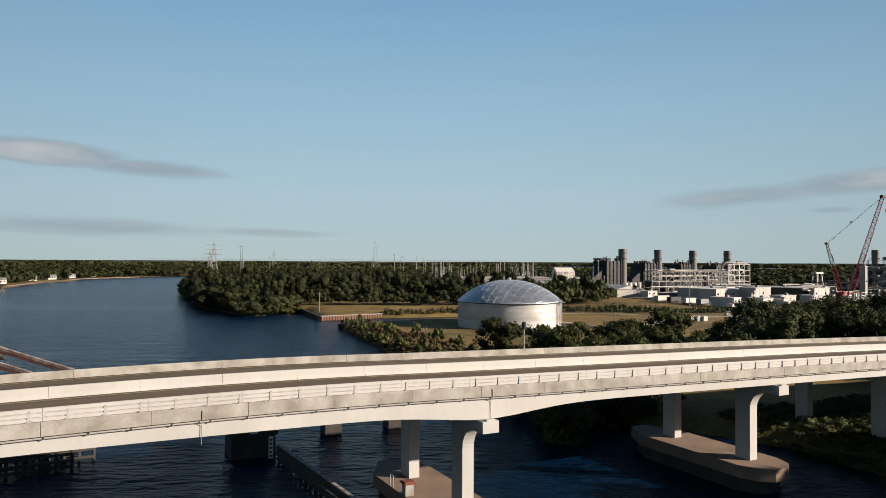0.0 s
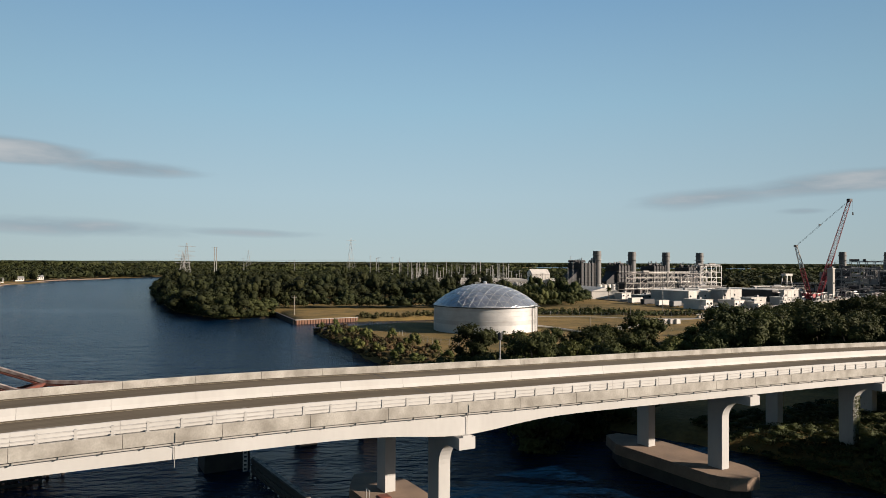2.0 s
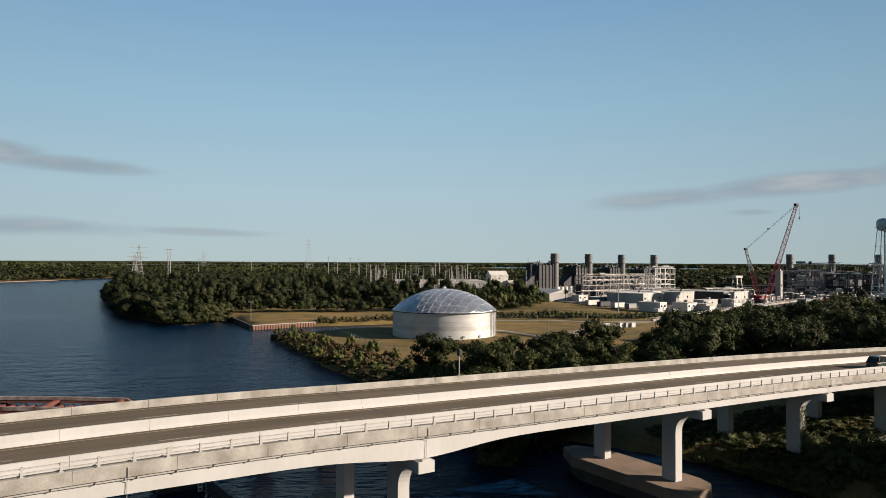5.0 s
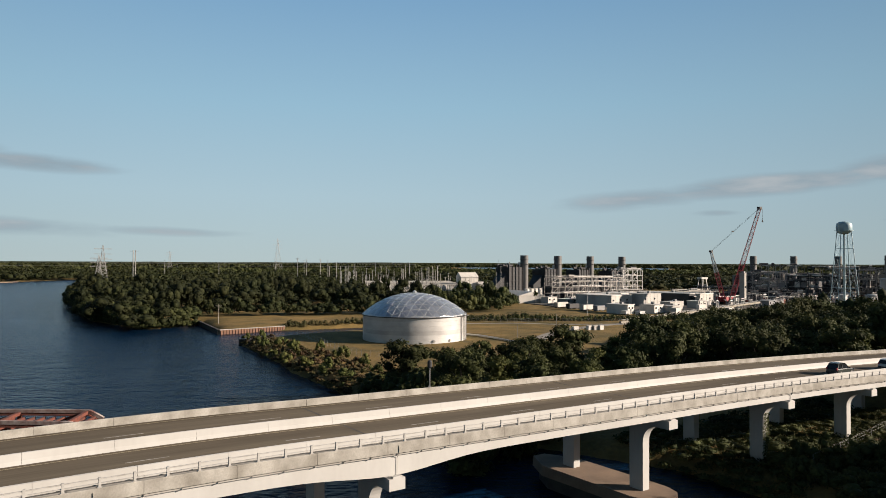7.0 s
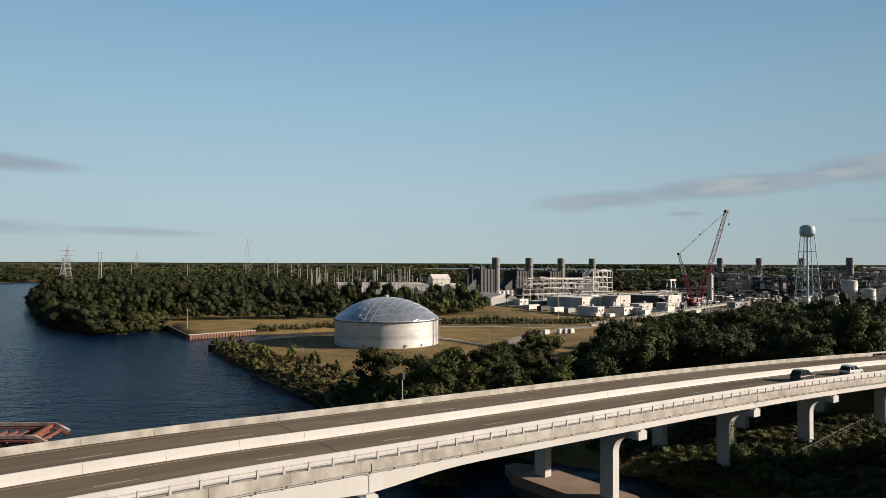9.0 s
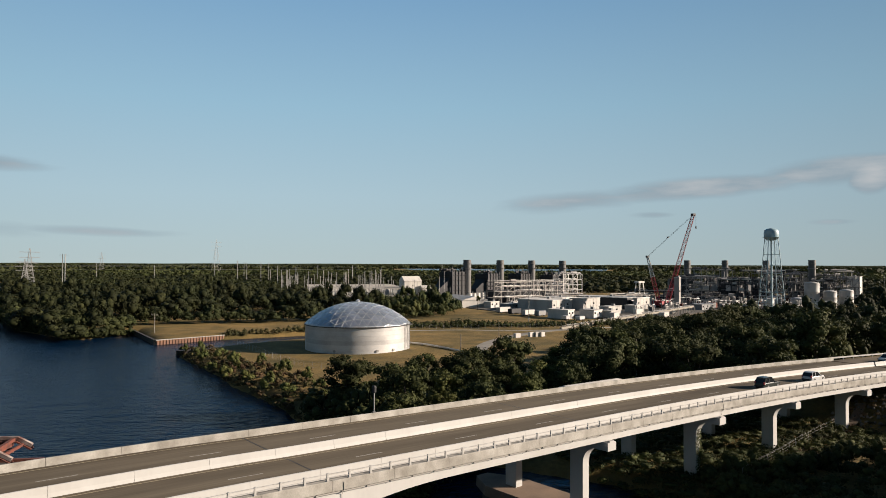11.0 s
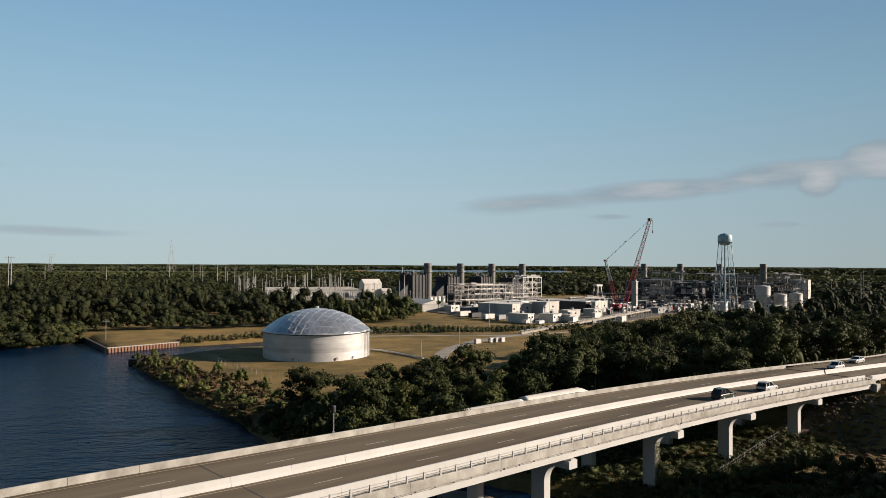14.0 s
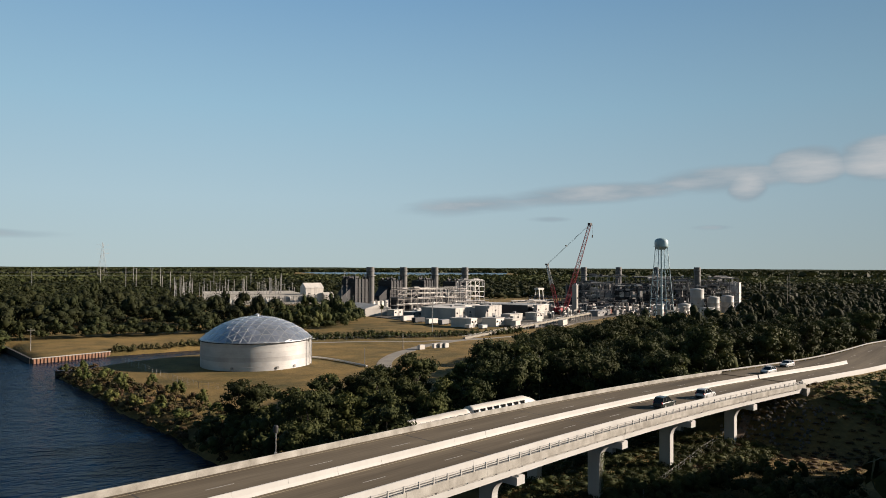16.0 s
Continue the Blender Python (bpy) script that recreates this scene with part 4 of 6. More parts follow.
pipe_run([(43, 250), (47, 246), (50, 239), (56, 222)], 0.32, "pale ground-level pipe on low concrete supports", "white_metal")


def fence(pts, h, label, step=3.0):
    t = thing("wire_fence", Matrix(), label, "fence")
    wires = Mesh()
    postm = Mesh().tube((0, 0, -0.1), (0, 0, h), 0.035, seg=6).data("fence_post", "galv")
    for (x1, y1), (x2, y2) in zip(pts, pts[1:]):
        k = max(1, int(math.hypot(x2 - x1, y2 - y1) / step))
        prev = None
        for i in range(k + 1):
            x, y = x1 + (x2 - x1) * i / k, y1 + (y2 - y1) * i / k
            z = gz(x, y)
            ob = new("fence_post", postm)
            ob.parent = t
            ob.matrix_basis = pose(x, y, z)
            if prev:
                for e in (0.15, 0.4, 0.65, 0.9, 1.0):
                    wires.tube((prev[0], prev[1], prev[2] + h * e), (x, y, z + h * e), 0.010, seg=4, caps=False)
            prev = (x, y, z)
    part("wire", wires, "galv", t)


fence([(-18, 256), (-12, 240), (-4, 219), (4, 201), (16, 190)], 1.8, "low galvanised wire fence above the river bank")
fence([(60, 83), (84, 99), (104, 112)], 1.6, "thin wire fence beside the field path")
fence([(52, 306), (90, 302), (135, 300)], 1.8, "wire fence in front of the hedge")


def pole(x, y, h, label, arm=0.0, r=0.16, material="wood_pole", name="utility_pole", group=""):
    t = thing(name, pose(x, y, gz(x, y)), label, "utility pole", group)
    part("shaft", Mesh().tube((0, 0, -0.3), (0, 0, h), r, r * 0.65), material, t)
    if arm:
        part("crossarm", Mesh().box((0, 0, h - 0.9), (arm, 0.16, 0.16)), material, t)
        for k in (-0.45, 0, 0.45):
            part("insulator", Mesh().tube((arm * k, 0, h - 0.74), (arm * k, 0, h - 0.4), 0.07), "galv", t)
    return t


pole(-55, 309, 8.5, "grey wooden utility pole with a crossarm on the quay", 2.4)
pole(55.5, 223, 6.0, "short grey wooden pole in the tank field", 0)
pole(82, 266, 6.5, "short grey wooden pole beside the service road", 0)
pole(116, 326, 15.5, "tall grey light mast in front of the plant", 0, 0.2, "galv")
pole(107, 459, 13.5, "grey light mast beside the boiler house", 1.6, 0.2, "galv")
pole(102, 471, 20, "tall grey pole beside the boiler house", 0, 0.25, "galv")
pole(107, 478, 24, "tall grey pole beside the boiler house", 0, 0.25, "galv")
pole(121, 548, 29, "tall slender mast behind the boiler house", 0, 0.3, "galv")
pole(425, 424, 22, "tall pole at the plant's edge", 0, 0.3, "wood_pole")
pole(470, 440, 26, "tall pole at the plant's edge", 0, 0.3, "wood_pole")
pole(505, 470, 27, "tall pole at the plant's edge", 0, 0.3, "wood_pole")
pole(79, 148, 12, "thin grey pole among the riverside trees", 0, 0.08, "wood_pole")

# white drums on their racks
for x, y, w in ((89, 264, 2.6), (95.5, 266, 1.9), (97.9, 266, 1.9), (100.3, 266, 1.9)):
    t = thing("water_tote", pose(x, y, gz(x, y), 0, 0, 20), "white boxy container standing on the grass", "container", "white containers on the field")
    part("body", Mesh().box((0, 0, 0.15), (w, 1.6, 1.7), taper=0.94), "white_metal", t)
    part("pallet", Mesh().box((0, 0, 0), (w + 0.1, 1.7, 0.15)), "wood_pole", t)


palm(116, 421, 7.5, "single fan palm in front of the white shed")
palm(88, 402, 9.5, "tall fan palm among the trees behind the tank")


# ---- white derelict coaches behind the bridge ----
def coach(s0, s1, n, z, label, front):
    """A long round-backed white coach with a row of dark windows."""
    t = thing("railcar", Matrix(), label, "railcar", "white railcars under the trees")
    body = Mesh()
    L_ = s1 - s0
    rings = []
    for i in range(25):
        f = i / 24
        e = f if front else 1 - f
        k = min(1.0, 0.12 + (e / 0.30) ** 0.55) if e < 0.30 else 1.0
        s = s0 + L_ * f
        p, th = spine(s)
        nx, ny = -math.sin(th), math.cos(th)
        ring = []
        for j in range(14):
            w = math.pi * j / 13
            a, b = math.cos(w) * 1.7 * (0.5 + 0.5 * k), max(0.0, math.sin(w)) ** 0.6 * 3.2 * k
            ring.append((p.x + nx * (n + a), p.y + ny * (n + a), z + 0.9 + b))
        rings.append(ring)
    part("body", body.sweep(rings), "white_metal", t, "chalky white rounded body", smooth=True)
    k = int(L_ / 1.9)
    for i in range(k):
        f = (i + 0.5) / k
        e = f if front else 1 - f
        if e < 0.24:
            continue
        s = s0 + L_ * f
        p, th = spine(s)
        m4 = Matrix.Translation((p.x - math.sin(th) * (n - 1.40), p.y + math.cos(th) * (n - 1.40), z + 2.75)) @ Matrix.Rotation(th, 4, "Z")
        ob = new("window", Mesh().box((0, 0, 0), (1.2, 0.3, 0.72)).data("window", "glass_dark"))
        ob.parent = t
        ob.matrix_basis = m4
    for f in (0.12, 0.5, 0.88):
        s = s0 + L_ * f
        c, th = bp(s, n, 0), spine(s)[1]
        part("support", Mesh().box((c.x, c.y, gz(c.x, c.y) - 0.2), (1.4, 1.8, z + 0.95 - gz(c.x, c.y) + 0.2), th), "dark_steel", t)


coach(55.0, 74.5, 44.0, 2.6, "long white streamlined railcar with dark windows, nose tapering", True)
coach(75.0, 96.0, 44.0, 3.0, "long white streamlined railcar with dark windows and torn grey end", False)


# ---- water tower ----
def build_water_tower():
    x, y, z0 = 291.5, 374, 2.0
    t = thing("water_tower", pose(x, y, z0), "pale blue steel water tower on tall braced legs", "water tower")
    part("bowl", Mesh().spin([(0.0, 44.2), (2.2, 44.5), (3.8, 45.4), (4.3, 46.8), (4.3, 49.6), (3.9, 50.8), (2.6, 51.6), (0.3, 52.0), (0.0, 52.2)], 28), "teal", t, smooth=True)
    part("balcony", Mesh().spin([(4.3, 46.3), (5.0, 46.3), (5.0, 46.5), (4.3, 46.5)], 28), "teal", t)
    part("riser_pipe", Mesh().tube((0, 0, 0), (0, 0, 44.4), 0.55, seg=12), "teal", t)
    legs = []
    for i in range(4):
        w = 2 * math.pi * i / 4 + 0.5
        a, b = Vector((8.6 * math.cos(w), 8.6 * math.sin(w), -0.2)), Vector((4.0 * math.cos(w), 4.0 * math.sin(w), 46.5))
        legs.append((a, b))
        part("leg", Mesh().tube(a, b, 0.22, seg=8), "teal", t)
    for i in range(4):
        (a, b), (c, d) = legs[i], legs[(i + 1) % 4]
        for k in (0.27, 0.52, 0.77):
            part("strut", Mesh().tube(a.lerp(b, k), c.lerp(d, k), 0.12, seg=6), "teal", t)
        for k0, k1 in ((0, 0.27), (0.27, 0.52), (0.52, 0.77), (0.77, 1.0)):
            part("brace_rod", Mesh().tube(a.lerp(b, k0), c.lerp(d, k1), 0.05, seg=4), "teal", t)
            part("brace_rod", Mesh().tube(c.lerp(d, k0), a.lerp(b, k1), 0.05, seg=4), "teal", t)


build_water_tower()


# ---- crawler crane ----
def lattice(mb, a, b, w0, w1, bays, bar=0.16):
    """A four-chord lattice boom from a to b."""
    a, b = Vector(a), Vector(b)
    d = (b - a).normalized()
    p = d.cross(Vector((0, 0, 1))).normalized() if abs(d.z) < 0.98 else Vector((1, 0, 0))
    q = d.cross(p)
    ring = lambda t: [a.lerp(b, t) + (p * i + q * j) * (w0 + (w1 - w0) * t) / 2 for i, j in ((-1, -1), (1, -1), (1, 1), (-1, 1))]
    last = ring(0)
    for k in range(1, bays + 1):
        cur = ring(k / bays)
        for i in range(4):
            j = (i + 1) % 4
            mb.tube(last[i], cur[i], bar, seg=4, caps=False)
            if k % 2:
                mb.tube(last[i], cur[j], bar * 0.6, seg=4, caps=False)
            else:
                mb.tube(last[j], cur[i], bar * 0.6, seg=4, caps=False)
            mb.tube(cur[i], cur[j], bar * 0.6, seg=4, caps=False)
        last = cur
    return mb


def build_crane():
    t = thing("crawler_crane", pose(246, 421, 2.0), "red lattice-boom crawler crane with a white-tipped mast", "crane")
    foot, tip, mast = Vector((1.5, 0, 3.5)), Vector((17.4, -6.4, 62.5)), Vector((-10.3, 4.3, 34.5))
    mid = foot.lerp(tip, 0.42)
    part("boom", lattice(Mesh(), foot, mid, 2.6, 2.6, 16, 0.17), "red_steel", t)
    part("boom_top", lattice(Mesh(), mid, tip, 2.6, 1.7, 22, 0.13), "faded_red", t, "faded red upper boom")
    part("boom_head", Mesh().box(tip - Vector((0, 0, 0.9)), (2.6, 2.0, 1.8), 0.4), "dark_steel", t)
    mfoot = Vector((-3.5, 1.2, 3.5))
    m1 = mfoot.lerp(mast, 0.55)
    part("mast", lattice(Mesh(), mfoot, m1, 2.2, 2.2, 9, 0.2), "red_steel", t)
    part("mast_top", lattice(Mesh(), m1, mast, 2.2, 1.2, 9, 0.22), "crane_white", t, "white upper mast")
    part("mast_head", Mesh().box(mast - Vector((0, 0, 0.6)), (2.0, 1.6, 1.3), 0.4), "dark_steel", t)
    lines = Mesh()
    for k in (-0.35, 0.35):
        lines.tube(mast + Vector((k, 0, 0)), tip + Vector((k, 0, 0)), 0.07, seg=4)
    part("pendant_lines", lines, "dark_steel", t)
    part("pendant_block", Mesh().box(mast.lerp(tip, 0.45), (1.3, 0.7, 0.9), 0.4), "dark_steel", t)
    part("hoist_line", Mesh().tube(tip + Vector((1.6, -0.6, -0.5)), tip + Vector((1.6, -0.6, -7.5)), 0.06, seg=4), "dark_steel", t)
    part("hook_block", Mesh().box(tip + Vector((1.6, -0.6, -9.2)), (0.9, 0.5, 1.8), taper=0.6), "dark_steel", t)
    part("house", Mesh().box((-1.0, 0, 1.9), (9, 4.2, 3.0), 0.4), "red_steel", t)
    part("cab", Mesh().box((2.6, -2.4, 2.0), (2.2, 1.6, 2.4), 0.4, 0.9), "crane_white", t)
    part("counterweight", Mesh().box((-6.4, 2.2, 2.0), (2.4, 5.0, 3.4), 0.4), "red_steel", t)
    for k in (-3.4, 3.4):
        part("crawler_track", Mesh().box((-math.sin(0.4) * k, math.cos(0.4) * k, 0), (10, 1.4, 1.7), 0.4, 0.94), "dark_steel", t)


build_crane()

# ---- power plant ----
PL = radians(34.5)
PU, PN = Vector((math.cos(PL), math.sin(PL), 0)), Vector((math.sin(PL), -math.cos(PL), 0))


def stack(t, x, y, h, r, z=0.0):
    s = part("chimney", Mesh().spin([(r, z), (r, h - 3.2), (r + 0.35, h - 3.1), (r + 0.35, h - 2.6), (r, h - 2.5), (r, h), (r - 0.25, h), (r - 0.25, h - 2)], 24, (x, y, 0)), "stack", t, "tall round grey exhaust stack", smooth=False)
    part("stack_platform", Mesh().spin([(r, h - 6.5), (r + 1.2, h - 6.5), (r + 1.2, h - 6.3), (r, h - 6.3)], 20, (x, y, 0)), "galv", s)


def boiler_unit(x, y, w, h, first):
    """A heat-recovery boiler house with its stack, ducts, platforms and pipework."""
    t = thing("boiler_unit", pose(x, y, 2.0, 0, 0, math.degrees(PL)), "dark steel boiler house with a round exhaust stack", "boiler unit", "row of boiler units")
    part("casing", Mesh().box((-w * 0.3, 4, 0), (w, 13, h)), "dark_steel", t)
    part("duct", Mesh().sweep([[(-w * 0.8, 4 - 5, 0), (-w * 0.8, 4 + 5, 0), (-w * 0.8, 4 + 5, h * 0.8), (-w * 0.8, 4 - 5, h * 0.8)], [(-w * 1.5, 1, 0), (-w * 1.5, 7, 0), (-w * 1.5, 7, h * 0.45), (-w * 1.5, 1, h * 0.45)]]), "dark_steel", t)
    stack(t, w * 0.42, -1.5, 32.2, 3.0)
    r = np.random.default_rng(int(x))
    for i in range(5):
        z = h * (0.25 + 0.16 * i)
        part("walkway", Mesh().box((-w * 0.3, 4, z), (w + 1.6, 14.6, 0.18)), "dark_steel", t)
    for i in range(7):
        px, py = r.uniform(-w * 0.75, w * 0.15), r.uniform(-1, 9)
        part("roof_drum", Mesh().tube((px - 2, py, h + 1.3), (px + 2, py, h + 1.3), 0.8, seg=10).box((px, py, h), (1.0, 1.0, 1.2)), "dark_steel", t)
        part("vent_pipe", Mesh().tube((px, py + 1, h), (px, py + 1, h + r.uniform(2, 4.5)), 0.35, seg=8), "pipe_steel", t)
    part("silencer", Mesh().tube((w * 0.16, 0, h + 1.0), (w * 0.16, 0, h + 3.6), 0.9, seg=12), "white_metal", t)
    for i in range(5):
        part("column", Mesh().box((-w * 0.8 + i * w * 0.25, -2.9, 0), (0.45, 0.45, h + 1.2)), "dark_steel", t)
    return t


for x, y, w, h in ((126, 507, 15, 23.3), (160.5, 533, 14, 21.5), (196, 557, 14, 21.0), (228, 567, 14, 20.0)):
    boiler_unit(x, y, w, h, False)


def steel_frame(name, x, y, rz, L_, W_, tiers, bay, label, material="pipe_steel", pipes=6, seed=1, clutter=14):
    """An open steel pipe rack: columns, beams at each tier, braces and pipes that lie on them."""
    t = thing(name, pose(x, y, 2.0, 0, 0, math.degrees(rz)), label, "pipe rack", "steel racks of the plant")
    r = np.random.default_rng(seed)
    nb = max(1, int(L_ / bay))
    col = Mesh().box((0, 0, -0.2), (0.34, 0.34, tiers[-1] + 0.3)).data("column", material)
    for i in range(nb + 1):
        for k in (-1, 1):
            ob = new("column", col)
            ob.parent = t
            ob.matrix_basis = pose(-L_ / 2 + L_ * i / nb, k * W_ / 2, 0)
    for z in tiers:
        for k in (-1, 1):
            part("beam", Mesh().box((0, k * W_ / 2, z - 0.25), (L_ + 0.5, 0.26, 0.36)), material, t)
        cross = Mesh().box((0, 0, z - 0.25), (0.3, W_, 0.4)).data("cross_beam", material)
        for i in range(nb + 1):
            ob = new("cross_beam", cross)
            ob.parent = t
            ob.matrix_basis = pose(-L_ / 2 + L_ * i / nb, 0, 0)
        for i in range(pipes):
            yy, rr = r.uniform(-W_ * 0.45, W_ * 0.45), r.uniform(0.15, 0.45)
            a, b = sorted(r.uniform(-L_ / 2, L_ / 2, 2))
            if b - a > L_ * 0.25:
                m_ = Mesh().tube((a, yy, z + 0.25 + rr), (b, yy, z + 0.25 + rr), rr, seg=8)
                if r.random() < 0.6:
                    m_.tube((b, yy, z + 0.25 + rr), (b, yy, max(0, z - r.uniform(2, 6))), rr, seg=8)
                part("pipe", m_, ("pipe_steel", "white_metal", "galv", "dark_steel")[int(r.integers(4))], t)
    floors = (0.0, *tiers)
    for i in range(clutter):
        f, cx, cy = floors[int(r.integers(len(floors) - (i % 4 > 0)))], r.uniform(-L_ * 0.47, L_ * 0.47), r.uniform(-W_ * 0.42, W_ * 0.42)
        m_, tone = Mesh(), ("dark_steel", "pipe_steel", "stack", "dark_steel", "white_metal", "grey_metal")[int(r.integers(6))]
        w, h = r.uniform(0.9, 3.4), r.uniform(1.4, 4.2)
        if i % 4 == 0:
            part("exchanger", m_.tube((cx - w, cy, f + 1.3), (cx + w, cy, f + 1.3), r.uniform(0.5, 1.1), seg=10).box((cx, cy, f), (w, 0.6, 0.6)), tone, t)
        elif i % 4 == 1:
            part("equipment_block", m_.box((cx, cy, f), (w * 1.3, r.uniform(1, 3), h)), tone, t)
        elif i % 4 == 2:
            part("upright_drum", m_.tube((cx, cy, f), (cx, cy, f + h), r.uniform(0.4, 1.0), seg=10), tone, t)
        else:
            q, e = r.uniform(0.1, 0.22), r.uniform(-4, 4)
            part("riser", m_.tube((cx, cy, f), (cx, cy, f + h + 2), q, seg=6).tube((cx, cy, f + h + 2), (cx + e, cy, f + h + 2), q, seg=6), "galv" if tone == "grey_metal" else tone, t)
    for i in range(0, nb, 2):
        for z0, z1 in zip((0, *tiers), tiers):
            part("brace", Mesh().beam((-L_ / 2 + L_ * i / nb, -W_ / 2, z0), (-L_ / 2 + L_ * (i + 1) / nb, -W_ / 2, z1), 0.2), material, t)
    for k in (-1, 1):
        part("handrail", Mesh().box((0, k * W_ / 2, tiers[-1] + 1.35), (L_, 0.09, 0.09)), "galv", t)
    return t


steel_frame("pipe_rack", 172, 489, radians(21), 66, 9, (5.0, 9.5, 13.0, 16.0), 6.0, "long open steel pipe rack with several tiers of pipes", pipes=9, seed=3)
steel_frame("pipe_rack", 216, 514, radians(21), 20, 10, (5.0, 9.0, 13.0, 17.0, 21.5), 5.0, "tall open steel pipe rack beside the boilers", "crane_white", pipes=6, seed=4)
steel_frame("pipe_rack", 195, 468, radians(21), 34, 7, (4.0, 7.0), 5.5, "low steel pipe rack with pale pipes", pipes=9, seed=5)
steel_frame("pipe_rack", 238, 452, radians(12), 36, 8, (4.0, 7.5), 6.0, "low steel pipe rack with pale pipes", pipes=9, seed=6)
for i, (x, y, L_, W_, tiers) in enumerate(((300, 462, 22, 12, (5, 10, 15, 20)), (322, 452, 20, 12, (5, 10, 15, 18)), (345, 448, 16, 14, (6, 12, 18, 23)), (366, 444, 16, 12, (5, 10, 16, 22)), (392, 446, 14, 12, (6, 12, 17)),
                                           (414, 455, 24, 12, (6, 12, 18, 24)), (330, 500, 40, 14, (6, 12, 18, 25)), (390, 500, 50, 14, (6, 12, 18, 24)), (440, 500, 30, 14, (6, 12, 20)), (285, 430, 30, 8, (4, 7.5)), (270, 480, 34, 9, (4, 9)))):
    steel_frame("process_structure", x, y, radians(-28 + 9 * (i % 3)), L_, W_, tiers, 4.5, "crowded open steel process structure with pipes", ("pipe_steel", "dark_steel", "stack")[i % 3], pipes=7, seed=20 + i, clutter=56)

for x, y, h in ((329, 527, 32.8), (365, 527, 32.9), (403, 524, 33), (391, 456, 33)):
    t = thing("stack_unit", pose(x, y, 2.0), "round grey exhaust stack rising from the process units", "exhaust stack", "rear exhaust stacks")
    stack(t, 0, 0, h, 2.6)
    part("base_house", Mesh().box((-7, 5, 0), (13, 12, 17), -0.4), "dark_steel", t)
    part("inlet_duct", Mesh().box((-4, -2, 0), (6, 5, 12), -0.4), "dark_steel", t)


def vessel(x, y, r, h, label, roof=1.2, material="tank_white"):
    t = thing("process_tank", pose(x, y, 2.0), label, "storage tank", "pale tanks of the plant")
    part("shell", Mesh().spin([(r, -0.1), (r, h * 0.33), (r + 0.03, h * 0.335), (r, h * 0.34), (r, h * 0.66), (r + 0.03, h * 0.665), (r, h * 0.67), (r, h)], 32), material, t, smooth=True)
    part("roof", Mesh().spin([(r + 0.15, h), (r + 0.15, h + 0.15), (r * 0.5, h + roof * 0.8), (0.0, h + roof)], 32), material, t, smooth=True)
    part("stair", Mesh().box((r + 0.4, 0, 0), (0.7, 0.9, h + 1.1)), "galv", t)


vessel(352, 411, 4.8, 16.6, "tall pale grey cylindrical tank")
vessel(360.5, 404, 4.2, 11.0, "pale grey cylindrical tank")
vessel(374.5, 405, 4.4, 11.6, "pale grey cylindrical tank")
vessel(319, 363, 4.6, 6.6, "low pale cylindrical tank beside the trees", 0.4)
vessel(333, 402, 4.2, 6.5, "low pale cylindrical tank")
vessel(300, 388, 3.4, 7.5, "pale cylindrical tank at the foot of the water tower", 0.5)
vessel(326, 418, 3.0, 7.0, "low pale cylindrical tank")
for i in range(4):
    vessel(124 + i * 3.6, 471 + i * 2.2, 1.7, 8.4, "small white cylindrical tank beside the shed", 0.3, "white_metal")


def building(x, y, w, d, h, label, material="white_metal", rz=PL, pitch=0.0, doors=1, base=2.0, roof_mat="white_metal"):
    """A sheet-metal building with roof, eaves, doors and windows."""
    h *= 0.82 if h < 12 else 1.0
    t = thing("plant_building", pose(x, y, base, 0, 0, math.degrees(rz)), label, "building", "buildings of the plant")
    part("wall", Mesh().box((0, 0, -0.1), (w, d, h + 0.1)), material, t)
    if pitch:
        rf = Mesh().sweep([[(-w / 2 - 0.3, -d / 2 - 0.4, h), (-w / 2 - 0.3, 0, h + pitch), (-w / 2 - 0.3, d / 2 + 0.4, h), (-w / 2 - 0.3, 0, h - 0.02)],
                           [(w / 2 + 0.3, -d / 2 - 0.4, h), (w / 2 + 0.3, 0, h + pitch), (w / 2 + 0.3, d / 2 + 0.4, h), (w / 2 + 0.3, 0, h - 0.02)]])
        part("roof", rf, roof_mat, t)
    else:
        part("roof", Mesh().box((0, 0, h), (w + 0.5, d + 0.5, 0.35)), roof_mat, t)
        part("roof_vent", Mesh().box((w * 0.2, 0, h + 0.35), (1.6, 1.6, 1.0)), "grey_metal", t)
    k = int(w / 4)
    seam = Mesh().box((0, -d / 2 - 0.03, 0), (0.09, 0.06, h)).data("wall_seam", "grey_metal")
    for i in range(1, k):
        ob = new("wall_seam", seam)
        ob.parent = t
        ob.matrix_basis = pose(-w / 2 + w * i / k, 0, 0)
    for i in range(doors):
        q = -w / 2 + w * (i + 0.5) / doors
        part("door", Mesh().box((q, -d / 2 - 0.06, 0), (min(3.2, w * 0.2), 0.12, min(3.2, h * 0.6))), "grey_metal", t)
    for i in range(doors + 1):
        q = -w / 2 + w * (i + 0.12) / (doors + 1)
        part("window", Mesh().box((q + 1.0, -d / 2 - 0.05, h * 0.55), (1.4, 0.1, 1.0)), "glass_dark", t)
    return t


